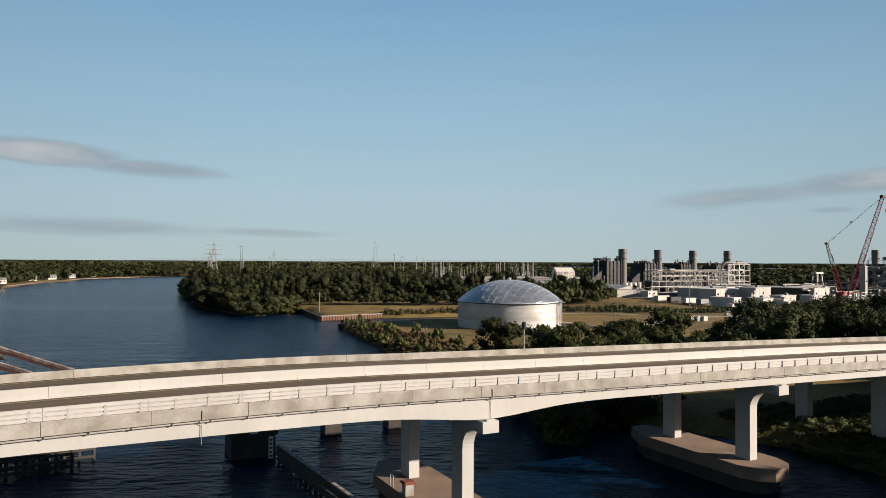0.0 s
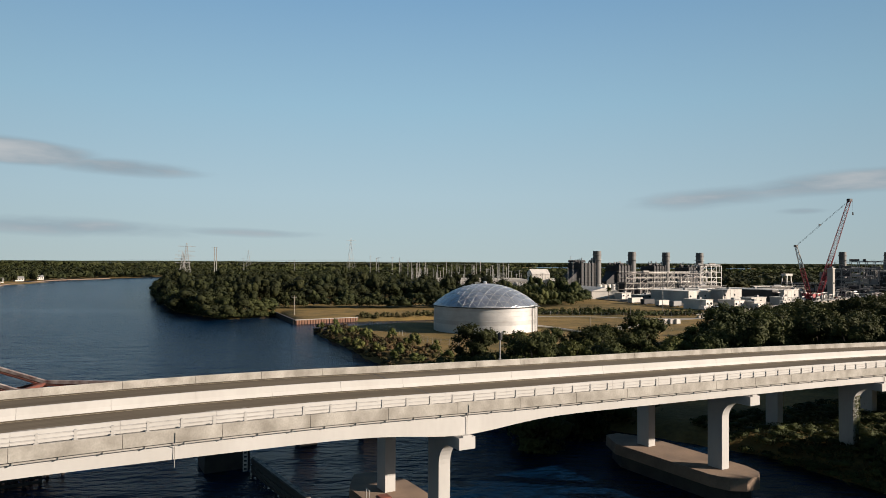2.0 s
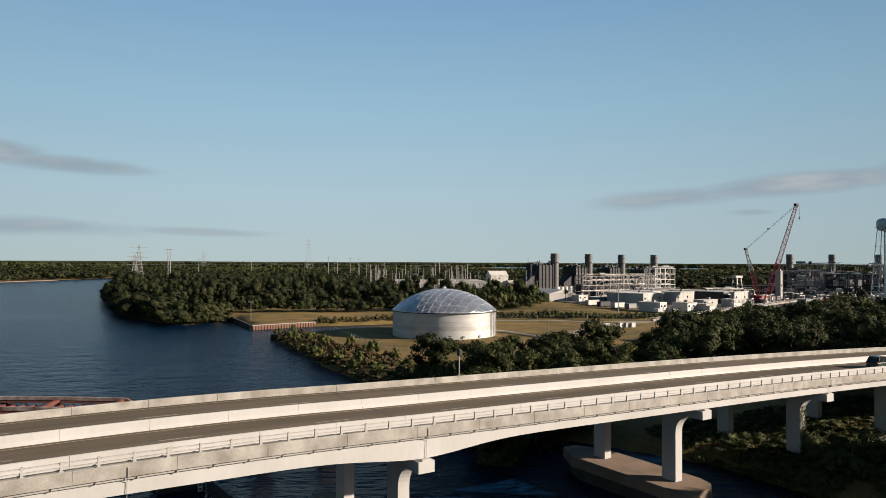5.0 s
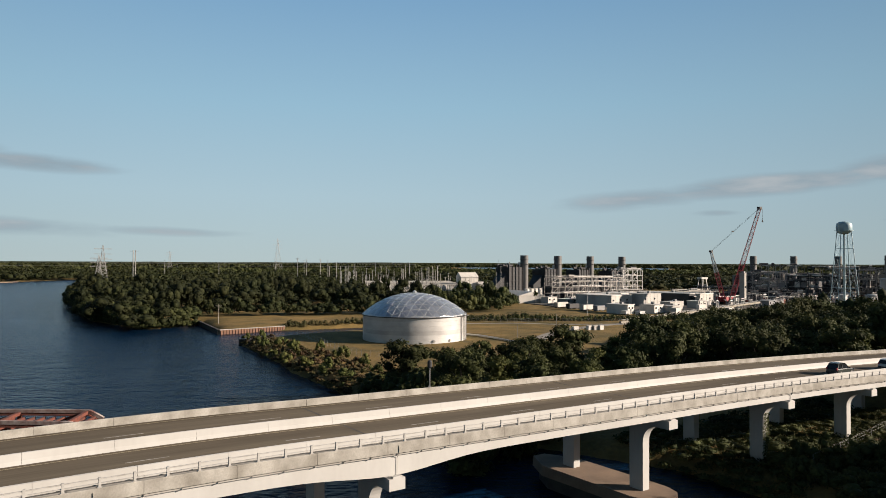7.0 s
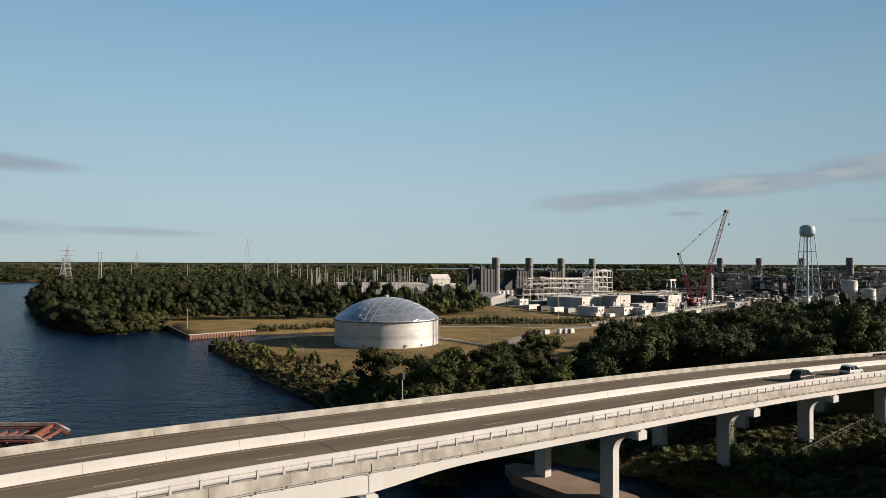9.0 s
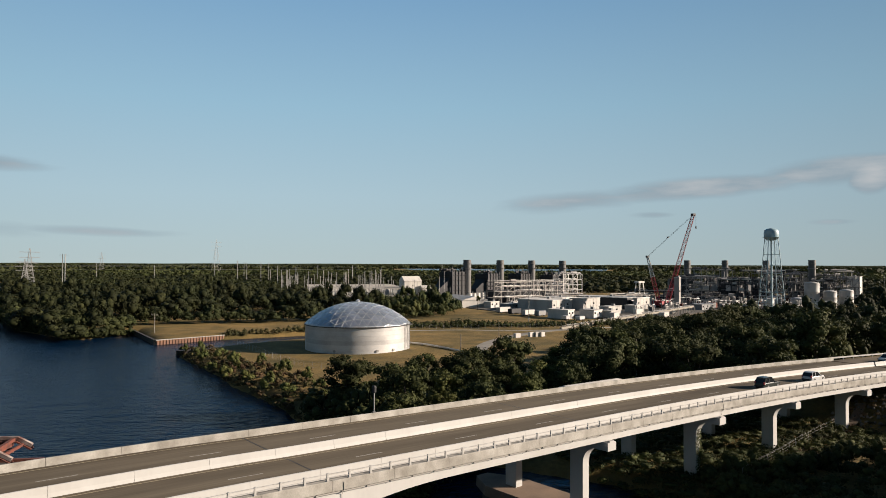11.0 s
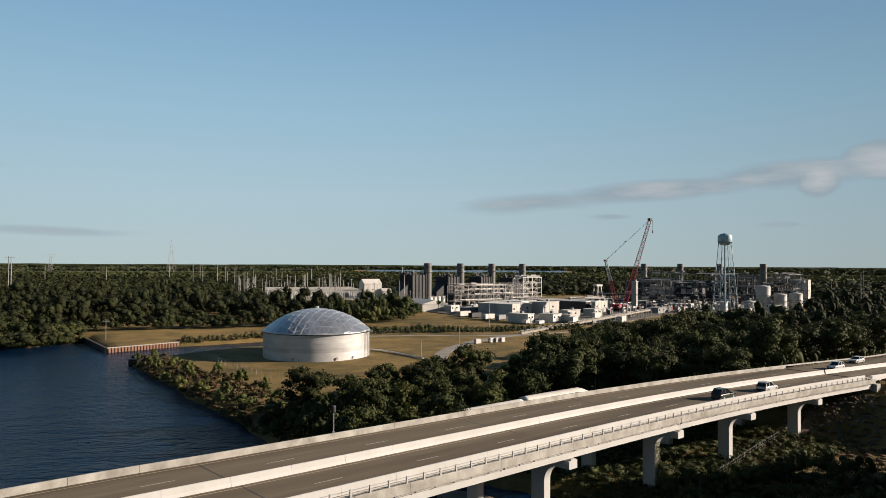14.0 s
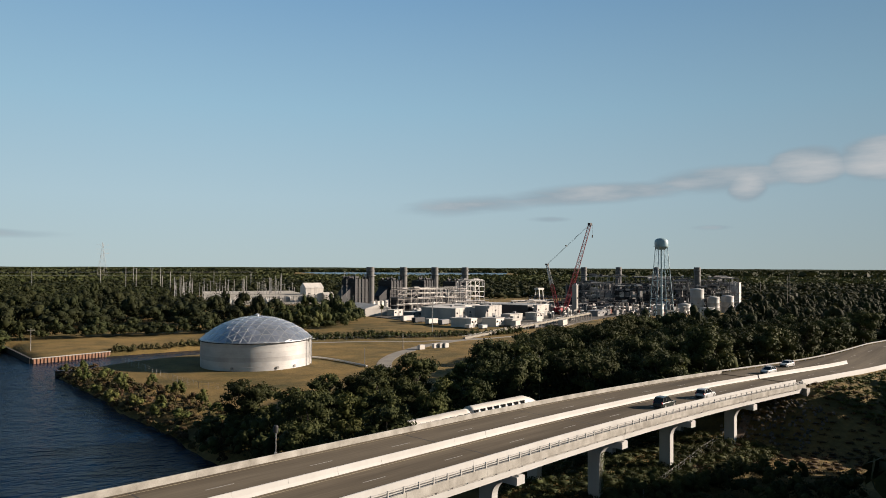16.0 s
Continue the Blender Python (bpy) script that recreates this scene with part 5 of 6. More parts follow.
building(116, 468, 48, 19, 6.2, "long low white shed with a ridged roof", rz=radians(101), pitch=2.6, doors=1)
building(131, 441, 9, 6, 5.0, "low white plant office", doors=1)
building(176, 459, 36, 10, 7.0, "low white plant building with a flat parapet roof", doors=3)
building(139, 425, 13, 7, 4.6, "low grey plant building", "grey_metal", doors=1)
building(157, 411, 22, 26, 8.6, "wide white-roofed workshop with a plain front", doors=2)
building(174, 432, 18, 18, 8.8, "white flat-roofed plant building", doors=2)
building(184, 411, 20, 10, 9.4, "white boxy plant warehouse", doors=1)
# solid walls coloured dark to stand for the shade inside the shed's open side
building(210, 431, 20, 38, 9.0, "long white-roofed shed, its shaded open side painted dark", "dark_steel", doors=0)
building(224.5, 411.5, 21, 3, 9.2, "white sheeted end of the long shed", doors=1)
building(144, 353, 6, 13, 5.6, "long site cabin with a white end", doors=1)
building(161, 352, 9, 9, 5.4, "white boxy site cabin in the yard", doors=1)
building(172, 352, 7, 6, 4.6, "white flat-roofed site cabin", doors=1)
building(182, 371, 15, 6, 6.0, "white flat-roofed site cabin", doors=1)
building(204, 384, 9, 8, 5.4, "white flat-roofed site cabin", doors=1)
building(250, 412, 2.8, 3.2, 20.5, "slender pale concrete tower", "concrete", doors=0)
building(439, 467, 8, 10, 20, "tall white plant house", doors=0)
building(235, 440, 26, 9, 5.0, "low white plant building", doors=3)
building(262, 402, 22, 8, 4.5, "low dark sheet-metal plant building", "grey_metal", doors=2, roof_mat="grey_metal")
building(280, 446, 20, 9, 6.5, "low dark sheet-metal plant building", "grey_metal", doors=2)
building(111, 640, 17, 14, 13, "curved white turbine hall", rz=0.2, pitch=4.5, doors=0)
building(124, 634, 9, 9, 8, "white house beside the turbine hall", rz=0.2, pitch=2.5, doors=0)
building(335, 470, 30, 12, 14, "dark boxy process building", "dark_steel", doors=0, roof_mat="dark_steel")
building(270, 500, 26, 12, 7, "low dark plant building", "grey_metal", doors=2)


building(176, 513, 60, 10, 11, "dark turbine enclosure behind the pipe rack", "dark_steel", rz=radians(21), doors=0, roof_mat="dark_steel")
building(205, 470, 30, 9, 6, "low dark sheet-metal switch house", "dark_steel", doors=2, roof_mat="grey_metal")


def trailer(x, y, L_, h, label, rz, material="white_metal"):
    t = thing("site_trailer", pose(x, y, gz(x, y), 0, 0, math.degrees(rz)), label, "trailer", "site trailers")
    part("body", Mesh().box((0, 0, 0.7), (L_, 2.8, h)), material, t)
    part("chassis", Mesh().box((0, 0, 0.45), (L_, 1.6, 0.25)), "dark_steel", t)
    for k in (-0.32, 0.25, 0.35):
        for j in (-1.1, 1.1):
            part("wheel", Mesh().tube((L_ * k, j - 0.15, 0.45), (L_ * k, j + 0.15, 0.45), 0.45, seg=14), "rubber", t)


for i, (x, y, L_, h, m_) in enumerate(((132, 372, 9, 2.6, "white_metal"), (137, 366, 8, 2.4, "grey_metal"), (172, 346, 9, 2.8, "white_metal"), (128, 384, 9, 2.4, "dark_steel"), (163, 362, 8, 2.6, "grey_metal"), (197, 338, 10, 2.9, "white_metal"),
                                      (125, 396, 10, 2.7, "white_metal"), (205, 356, 9, 2.6, "grey_metal"), (143, 344, 5, 1.6, "car_silver"), (149, 339, 5, 1.6, "car_white"), (176, 332, 5, 1.6, "grey_metal"))):
    trailer(x, y, L_, h, "box trailer parked in the plant yard", PL + 0.1 * (i % 3), m_)


def conveyor():
    t = thing("trestle_walkway", Matrix(), "pale raised trestle running down from the plant yard", "trestle")
    a, b = Vector((119, 292, 2.4)), Vector((236, 372, 6.2))
    d = (b - a).normalized()
    part("deck", Mesh().beam(a, b, 1.0), "gravel_path", t)
    for k in range(20):
        p = a.lerp(b, k / 19)
        part("trestle_post", Mesh().box((p.x - 0.9 * d.y, p.y + 0.9 * d.x, 1.5), (0.4, 0.4, p.z - 1.6)), "wood_pole", t)
        part("trestle_post", Mesh().box((p.x + 0.9 * d.y, p.y - 0.9 * d.x, 1.5), (0.4, 0.4, p.z - 1.6)), "wood_pole", t)
    for k in (-1, 1):
        o = Vector((-d.y, d.x, 0)) * 0.95 * k + Vector((0, 0, 1.0))
        part("handrail", Mesh().tube(a + o, b + o, 0.06, seg=5), "galv", t)


conveyor()


def gantry(x, y):
    t = thing("gantry_frame", pose(x, y, 2.0, 0, 0, 15), "white A-shaped gantry frame in the plant yard", "gantry")
    for k in (-1, 1):
        for j in (-1, 1):
            part("leg", Mesh().beam((k * 3.2, j * 3, 0), (k * 1.6, j * 2, 15), 0.6), "white_metal", t)
    part("girder", Mesh().box((0, 0, 15), (6, 4.6, 1.4)), "white_metal", t)


gantry(262, 485)


# ---- switchyard and power lines ----
yard = Mesh().prism([(18, 598), (116, 598), (116, 770), (10, 770)], 1.2, 2.45)
alone("gravel_yard", yard, "gravel_path", "pale gravel yard of the switchyard", "yard", kind="structure")
r2 = np.random.default_rng(11)
for i in range(70):
    x, y = r2.uniform(-10, 112), r2.uniform(600, 760)
    h = r2.uniform(11, 24)
    t = pole(x, y, h, "slender grey switchyard mast", 3.5 if i % 3 == 0 else 0, 0.32, "galv", "switchyard_mast", "masts of the switchyard")
bus = thing("switchyard_busbar", Matrix(), "pale steel busbar frames of the switchyard", "switchyard")
for i in range(11):
    y = 612 + i * 12
    m_ = Mesh()
    m_.box((62, y, 8.5), (88, 0.5, 0.7))
    for k in range(9):
        m_.box((20 + k * 10.5, y, 1.8), (0.5, 0.5, 7))
    part("bus_frame", m_, "white_metal", bus)
for i in range(26):
    x, y = r2.uniform(28, 108), r2.uniform(606, 700)
    t = thing("transformer", pose(x, y, 2.0, 0, 0, 20), "pale grey transformer with insulators", "transformer", "transformers of the switchyard")
    part("tank", Mesh().box((0, 0, 0), (5, 3.5, 4)), "tank_white", t)
    part("bushing", Mesh().tube((-1.5, 0, 4), (-1.8, 0, 7), 0.35).tube((1.5, 0, 4), (1.8, 0, 7), 0.35), "white_metal", t)


def pylon(x, y, h, w, label):
    t = thing("lattice_pylon", pose(x, y, 2.0, 0, 0, 25), label, "pylon", "lattice pylons")
    part("tower", lattice(Mesh(), (0, 0, -0.3), (0, 0, h * 0.62), w, w * 0.35, 7, 0.22), "galv", t)
    part("top", lattice(Mesh(), (0, 0, h * 0.62), (0, 0, h), w * 0.35, 0.6, 6, 0.18), "galv", t)
    for k in (0.68, 0.8, 0.92):
        part("crossarm", lattice(Mesh(), (-w * 0.75, 0, h * k), (w * 0.75, 0, h * k), 0.5, 0.5, 6, 0.1), "galv", t)


pylon(-237, 716, 42, 11, "grey lattice power pylon above the woods")
pylon(-232, 690, 32, 10, "lower grey lattice power pylon above the woods")
for dx in (-0.9, 0.9):
    pole(-178.5 + dx, 615, 36, "tall grey power pole of a pair", 5.0, 0.5, "galv", "power_pole", "tall power poles")
pylon(-205, 2100, 96, 22, "distant grey lattice power pylon")
pylon(-560, 2300, 60, 16, "distant grey lattice power pylon")
for x, y, h in ((-63, 900, 32), (-33, 860, 30), (-13, 830, 26), (8, 850, 24), (-52, 905, 30), (-100, 1000, 28), (-160, 900, 26), (-28, 1010, 30), (40, 1000, 26), (-250, 1000, 28), (80, 900, 24), (112, 860, 24), (90, 1010, 26), (-20, 780, 22), (-70, 1150, 30)):
    pole(x, y, h, "tall grey power pole above the woods", 4.0 if h > 27 else 0, 0.42, "galv", "power_pole", "tall power poles")
lines = thing("power_line", Matrix(), "thin overhead power lines strung over the woods", "power line")
for z, y in ((26, 900), (23, 880), (27, 1000)):
    part("conductor", Mesh().tube((-420, y, z), (90, y + 20, z), 0.10, seg=4), "galv", lines)


# ---- old swing bridge and its fenders ----
def build_old_bridge():
    t = thing("swing_bridge", Matrix(), "rusty red derelict truss span with peeling white paint", "bridge")
    L_ = Vector((-38, 110, 0))
    for off, nm in ((-3.9, "near_truss"), (3.9, "far_truss")):
        o = Vector((0, off, 0))
        pts = [(-37.5, 4.2), (-39.5, 5.3), (-50, 5.5), (-61, 5.5), (-75, 9.3), (-92, 13.0)]
        tr = part("top_chord", Mesh(), "old_paint", t, "rust-streaked pale top chord")
        mb, lac = Mesh(), Mesh()
        y0 = 110 + off
        for (x1, z1), (x2, z2) in zip(pts, pts[1:]):
            yy = lambda x: y0 - (x + 38) * 0.08
            a, b = Vector((x1, yy(x1), z1)), Vector((x2, yy(x2), z2))
            mb.beam(a, b, 0.5)
            for j in (-0.45, 0.45):
                lac.beam(a + Vector((0, j, -0.5)), b + Vector((0, j, -0.5)), 0.22)
            k = max(2, int((b - a).length / 1.3))
            for i in range(k):
                p, q = a.lerp(b, i / k), a.lerp(b, (i + 1) / k)
                lac.beam(p + Vector((0, -0.45, -0.5)), q + Vector((0, 0.45, -0.5)), 0.12).beam(p, p + Vector((0, 0.45, -0.5)), 0.12)
        tr.data = mb.data("top_chord", "old_paint")
        part("lacing", lac, "rust", t)
        low = Mesh().beam((-36, y0, 1.9), (-95, y0 + 4.6, 1.9), 0.6)
        part("bottom_chord", low, "rust", t)
        for x, z in ((-50, 5.5), (-61, 5.5), (-75, 9.3), (-88, 12.1)):
            y = y0 - (x + 38) * 0.08
            part("vertical", Mesh().box((x, y, 1.9), (0.55, 0.45, z - 1.9)), "rust", t)
        for x1, z1, x2, z2 in ((-40, 5.2, -50, 1.9), (-61, 5.5, -50, 1.9), (-61, 5.5, -75, 1.9), (-75, 9.3, -88, 1.9)):
            part("diagonal", Mesh().beam((x1, y0 - (x1 + 38) * 0.08, z1), (x2, y0 - (x2 + 38) * 0.08, z2), 0.4), "rust", t)
        part("gusset", Mesh().box((-75, y0 + 2.9, 7.2), (3.4, 0.3, 2.4), 0, 0.4), "old_paint", t, "white gusset plate")
    for x in (-40, -50, -61, -75):
        y = 110 - (x + 38) * 0.08
        part("portal_strut", Mesh().box((x, y, 4.9 if x > -70 else 8.6), (0.5, 7.8, 0.5)), "rust", t)
    part("floor", Mesh().box((-66, 112, 1.4), (58, 7.2, 0.5), -0.08), "timber", t)
    for k in range(16):
        x = -39 - k * 1.5
        part("floor_beam", Mesh().box((x, 110 - (x + 38) * 0.08, 4.2), (0.3, 7.6, 0.4), -0.08), "rust", t)
    for k in (-2.4, -0.8, 0.8, 2.4):
        part("stringer", Mesh().beam((-39, 110.1 + k, 4.1), (-62, 111.9 + k, 4.1), 0.28), "old_paint" if k == 0.8 else "rust", t)
    part("pivot_pier", Mesh().spin([(5, -1.5), (5, 1.3), (4.6, 1.4), (0, 1.4)], 24, (-66, 112, 0)), "footing", t)


build_old_bridge()


def fender_wall(a, b, h, label, top="wood_pole"):
    t = thing("timber_fender", Matrix(), label, "fender")
    a, b = Vector((*a, 0)), Vector((*b, 0))
    d = (b - a)
    rz = math.atan2(d.y, d.x)
    k = int(d.length / 1.5)
    for i in range(k + 1):
        p = a.lerp(b, i / k)
        part("pile", Mesh().tube((p.x, p.y, -2), (p.x, p.y, h + 0.15), 0.19), "timber", t)
    for z in (0.3, h * 0.4, h * 0.7, h - 0.25):
        c = (a + b) / 2
        part("wale", Mesh().box((c.x + math.sin(rz) * 0.25, c.y - math.cos(rz) * 0.25, z), (d.length, 0.22, 0.32), rz), "timber", t)
    c = (a + b) / 2
    part("cap_rail", Mesh().box((c.x, c.y, h), (d.length, 0.4, 0.14), rz), top, t, "pale weathered top rail")
    return t


fender_wall((-19.5, 83.5), (-7.0, 63.0), 1.9, "dark timber fender wall with a pale top rail")
fender_wall((-52, 76), (-42, 84), 3.2, "dark timber fender with rusty rails", "rust")
fender_wall((-52, 74), (-42.5, 80), 2.4, "dark timber fender with rusty rails", "rust")


def old_pier(x, y, w, d, h, label, top="rust", rz=0.47):
    t = thing("old_pier", pose(x, y, 0, 0, 0, math.degrees(rz)), label, "pier", "piers of the old bridge")
    part("shaft", Mesh().box((0, 0, -2), (w, d, h + 2), taper=0.96), "timber", t)
    part("cap", Mesh().box((0, 0, h), (w + 0.3, d + 0.3, 0.9)), top, t)


old_pier(-24, 87, 5.5, 4.5, 2.6, "dark timber-clad pier stump with platforms", "timber")
old_pier(-15.5, 97, 2.4, 2.4, 1.7, "brown rusty pier stump in the river")
old_pier(-7, 101.5, 2.8, 2.4, 1.9, "pier stump in the river with a pale concrete cap", "stained")
old_pier(-49, 86, 6, 4.5, 4.2, "large pale concrete pier stump", "stained")
for x, y in ((11.5, 108), (14, 110.5), (18, 112), (21, 114)):
    old_pier(x, y, 1.2, 1.6, 2.6, "weathered pier post near the bank", "stained")
g = thing("depth_gauge", pose(-20.6, 83.8, 0, 0, 0, 15), "white vertical water-depth board on the timber pier", "gauge board")
part("board", Mesh().box((0, 0, 0.3), (0.55, 0.12, 2.6)), "white_metal", g)
for i in range(5):
    part("mark", Mesh().box((0, -0.075, 0.5 + i * 0.48), (0.34, 0.03, 0.2)), "dark_steel", g)
sgn = thing("notice_board", pose(-22.6, 83.5, 3.3, 0, 0, 15), "small white notice plate on the timber pier", "sign")
part("plate", Mesh().box((0, 0, 0), (0.9, 0.06, 0.7)), "white_metal", sgn)
part("bracket", Mesh().box((0, 0.3, -1.2), (0.1, 0.1, 1.5)), "dark_steel", sgn)

# navigation light on the bridge's far parapet
c = bp(16.5, 19.75, 0.4)
t = thing("navigation_light", pose(c.x, c.y, c.z), "dark navigation lamp on a short post at the parapet", "lamp")
part("post", Mesh().tube((0, 0, -0.6), (0, 0, 2.6), 0.07), "galv", t)
part("lamp_head", Mesh().spin([(0.1, 2.5), (0.26, 2.6), (0.28, 3.2), (0.2, 3.35), (0, 3.4)], 14), "dark_steel", t)
part("bracket", Mesh().box((0, -0.1, -0.5), (0.3, 0.3, 0.9)), "galv", t)
# gate box and ladder head on the first river footing
fc = bp(-3.0, 13.0, 0)
t = thing("footing_ladder", pose(fc.x, fc.y, 2.8, 0, 0, 27), "grey steel ladder head on the pier footing", "ladder")
part("hoop", Mesh().tube((0, -0.35, -2.4), (0, -0.35, 1.1), 0.05).tube((0, 0.35, -2.4), (0, 0.35, 1.1), 0.05).tube((0, -0.35, 1.1), (0, 0.35, 1.1), 0.05), "galv", t)
fc = bp(-2.6, 10.2, 0)
t = thing("junction_box", pose(fc.x, fc.y, 2.8, 0, 0, 27), "weathered brown box with a sloped lid on the footing", "box")
part("body", Mesh().box((0, 0, 0), (0.8, 0.8, 1.1)), "stained", t)
part("lid", Mesh().box((0, 0, 1.1), (1.2, 1.2, 0.18), 0, 0.8), "rust", t)

# white buoy
b = thing("channel_buoy", pose(-142, 406, 0), "small white buoy floating near the wooded bank", "buoy")
part("float", Mesh().spin([(0.0, -0.4), (1.1, -0.3), (1.2, 0.4), (0.7, 1.6), (0, 1.9)], 14), "white_metal", b)


# ---- vehicles ----
def make_car(name, s, n, dirn, paint, label, L_=4.6, h=1.68):
    c, th = bp(s, n, 0.012), spine(s)[1] + (0 if dirn > 0 else math.pi)
    t = thing(name, pose(c.x, c.y, c.z, 0, 0, math.degrees(th)), label, "car", "cars on the bridge")
    w = 1.84
    # lower body: rings along its length with rounded bonnet and tail
    rings = []
    for f, zl, zt, k in ((0, 0.42, 0.80, 0.84), (0.03, 0.30, 0.98, 0.94), (0.12, 0.25, 1.02, 1.0), (0.3, 0.25, 1.02, 1.0), (0.68, 0.25, 1.0, 1.0), (0.86, 0.25, 0.93, 0.98), (0.96, 0.30, 0.80, 0.9), (1.0, 0.40, 0.66, 0.78)):
        x, hw = -L_ / 2 + L_ * f, w / 2 * k
        rings.append([(x, -hw, zl), (x, hw, zl), (x, hw, zt - 0.12), (x, hw * 0.92, zt), (x, -hw * 0.92, zt), (x, -hw, zt - 0.12)])
    body = part("body", Mesh().sweep(rings), paint, t)
    rings = []
    for f, z, k in ((0.02, 1.0, 0.92), (0.09, h - 0.18, 0.80), (0.16, h - 0.02, 0.74), (0.42, h, 0.74), (0.52, h - 0.06, 0.73), (0.70, 1.0, 0.86)):
        x, hw = -L_ / 2 + L_ * f, w / 2 * k
        rings.append([(x, -w / 2 * 0.93, 0.98), (x, w / 2 * 0.93, 0.98), (x, hw, z), (x, -hw, z)])
    part("cabin_glass", Mesh().sweep(rings), "glass_dark", t, "dark tinted windows")
    roof = [[(-L_ / 2 + L_ * f, k * w / 2 * 0.755, z + e) for k, e in ((-1, 0.0), (1, 0.0), (1, 0.05), (-1, 0.05))] for f, z in ((0.10, h - 0.12), (0.16, h - 0.02), (0.42, h), (0.52, h - 0.06))]
    part("roof", Mesh().sweep(roof), paint, t)
    for f0, f1 in ((0.04, 0.14), (0.30, 0.31), (0.50, 0.69)):
        for k in (-1, 1):
            part("pillar", Mesh().beam((-L_ / 2 + L_ * (f1 if f0 > 0.4 else f0), k * w / 2 * 0.92, 1.0), (-L_ / 2 + L_ * (f0 if f0 > 0.4 else f1), k * w / 2 * 0.765, h - 0.06), 0.09), paint, t)
    for f in (0.19, 0.80):
        for k in (-1, 1):
            y = k * (w / 2 - 0.09)
            wh = part("wheel", Mesh().tube((-L_ / 2 + L_ * f, y - 0.12, 0.345), (-L_ / 2 + L_ * f, y + 0.12, 0.345), 0.345, seg=20), "rubber", t)
            part("rim", Mesh().tube((-L_ / 2 + L_ * f, y - 0.128, 0.345), (-L_ / 2 + L_ * f, y + 0.128, 0.345), 0.22, seg=14), "galv", wh)
    for k in (-1, 1):
        part("headlight", Mesh().box((L_ / 2 - 0.22, k * 0.68, 0.66), (0.3, 0.34, 0.16)), "glass_dark", t)
        part("tail_light", Mesh().box((-L_ / 2 + 0.1, k * 0.74, 0.84), (0.2, 0.2, 0.3)), "red_steel", t)
        part("mirror", Mesh().box((L_ * 0.16, k * (w / 2 + 0.08), 1.0), (0.14, 0.2, 0.15)), paint, t)
    part("bumper", Mesh().box((-L_ / 2 - 0.02, 0, 0.36), (0.18, w * 0.86, 0.22)), "dark_steel", t)
    part("bumper", Mesh().box((L_ / 2 - 0.06, 0, 0.34), (0.18, w * 0.8, 0.2)), "dark_steel", t)


make_car("white_suv", 95.0, 4.9, 1, "car_white", "white compact SUV driving on the bridge")
make_car("dark_suv", 80.5, 4.9, 1, "car_dark", "dark grey-green SUV driving on the bridge", 4.75, 1.78)
make_car("silver_car", 138, 13.0, -1, "car_white", "white SUV on the opposite carriageway")
make_car("white_car", 156, 16.8, -1, "car_white", "white saloon on the opposite carriageway", 4.7, 1.5)


# ---- rubble slope at the abutment ----
rr = np.random.default_rng(5)
rub = thing("riprap", Matrix(), "tumbled grey rubble stones on the slope below the abutment", "riprap")
shapes = []
for i in range(6):
    bm = bmesh.new()
    bmesh.ops.create_icosphere(bm, subdivisions=1, radius=0.5)
    for v in bm.verts:
        v.co *= rr.uniform(0.7, 1.25)
        v.co.z *= 0.75
    me = bpy.data.meshes.new("stone")
    bm.to_mesh(me)
    bm.free()
    me.materials.append(M["rock"])
    shapes.append(me)
for i in range(290):
    c = bp(rr.uniform(109, 125), rr.uniform(-6, 10), 0)
    z = gz(c.x, c.y)
    ob = new("stone", shapes[i % 6])
    ob.parent = rub
    f = rr.uniform(0.3, 0.95)
    ob.matrix_basis = pose(c.x, c.y, z + 0.1, rr.uniform(0, 90), rr.uniform(0, 90), rr.uniform(0, 360)) @ Matrix.Diagonal((f, f, f, 1))


# ---- houses on the far left bank ----
def house(x, y, w, d, h, label, rz):
    t = thing("riverside_house", pose(x, y, gz(x, y), 0, 0, math.degrees(rz)), label, "house", "houses on the far bank")
    part("wall", Mesh().box((0, 0, -0.2), (w, d, h)), "white_metal", t)
    part("roof", Mesh().sweep([[(-w / 2 - 0.5, -d / 2 - 0.5, h - 0.2), (-w / 2 - 0.5, 0, h + 2.2), (-w / 2 - 0.5, d / 2 + 0.5, h - 0.2)], [(w / 2 + 0.5, -d / 2 - 0.5, h - 0.2), (w / 2 + 0.5, 0, h + 2.2), (w / 2 + 0.5, d / 2 + 0.5, h - 0.2)]]), "grey_metal", t)
    for k in (-0.3, 0, 0.3):
        part("window", Mesh().box((w * k, -d / 2 - 0.05, h * 0.4), (1.2, 0.1, 1.3)), "glass_dark", t)


for x, y, w in ((-409, 640, 9), (-436, 735, 8), (-452, 800, 9), (-472, 880, 8), (-470, 930, 9)):
    house(x, y, w, 6, 3.2, "pale riverside house among trees", 0.9)
wall_line("sea_wall", [(-316, 494), (-392, 618), (-430, 750), (-462, 894), (-438, 1000)], -1, 0.9, 0.8, "footing", "pale concrete sea wall on the far bank", "sea wall")


# ---- dark yard under the plant ----
yard = [(118, 430), (128, 392), (150, 362), (176, 332), (205, 345), (260, 388), (330, 400), (440, 440), (470, 540), (120, 560), (104, 480)]
alone("plant_yard", Mesh().sweep([[(x, y, 1.2) for x, y in yard], [(x, y, 2.45) for x, y in yard]]), "yard", "dark gravel and asphalt yard under the plant", "yard", kind="structure")


# ---- more trees, shrubs and far woods ----
def grass_patch(name, poly, gap, tries, h, r, n, leaf, material, label):
    ob = wood(name, scatter(rng, poly, gap, tries), h, r, n, leaf, label, material)
    return ob


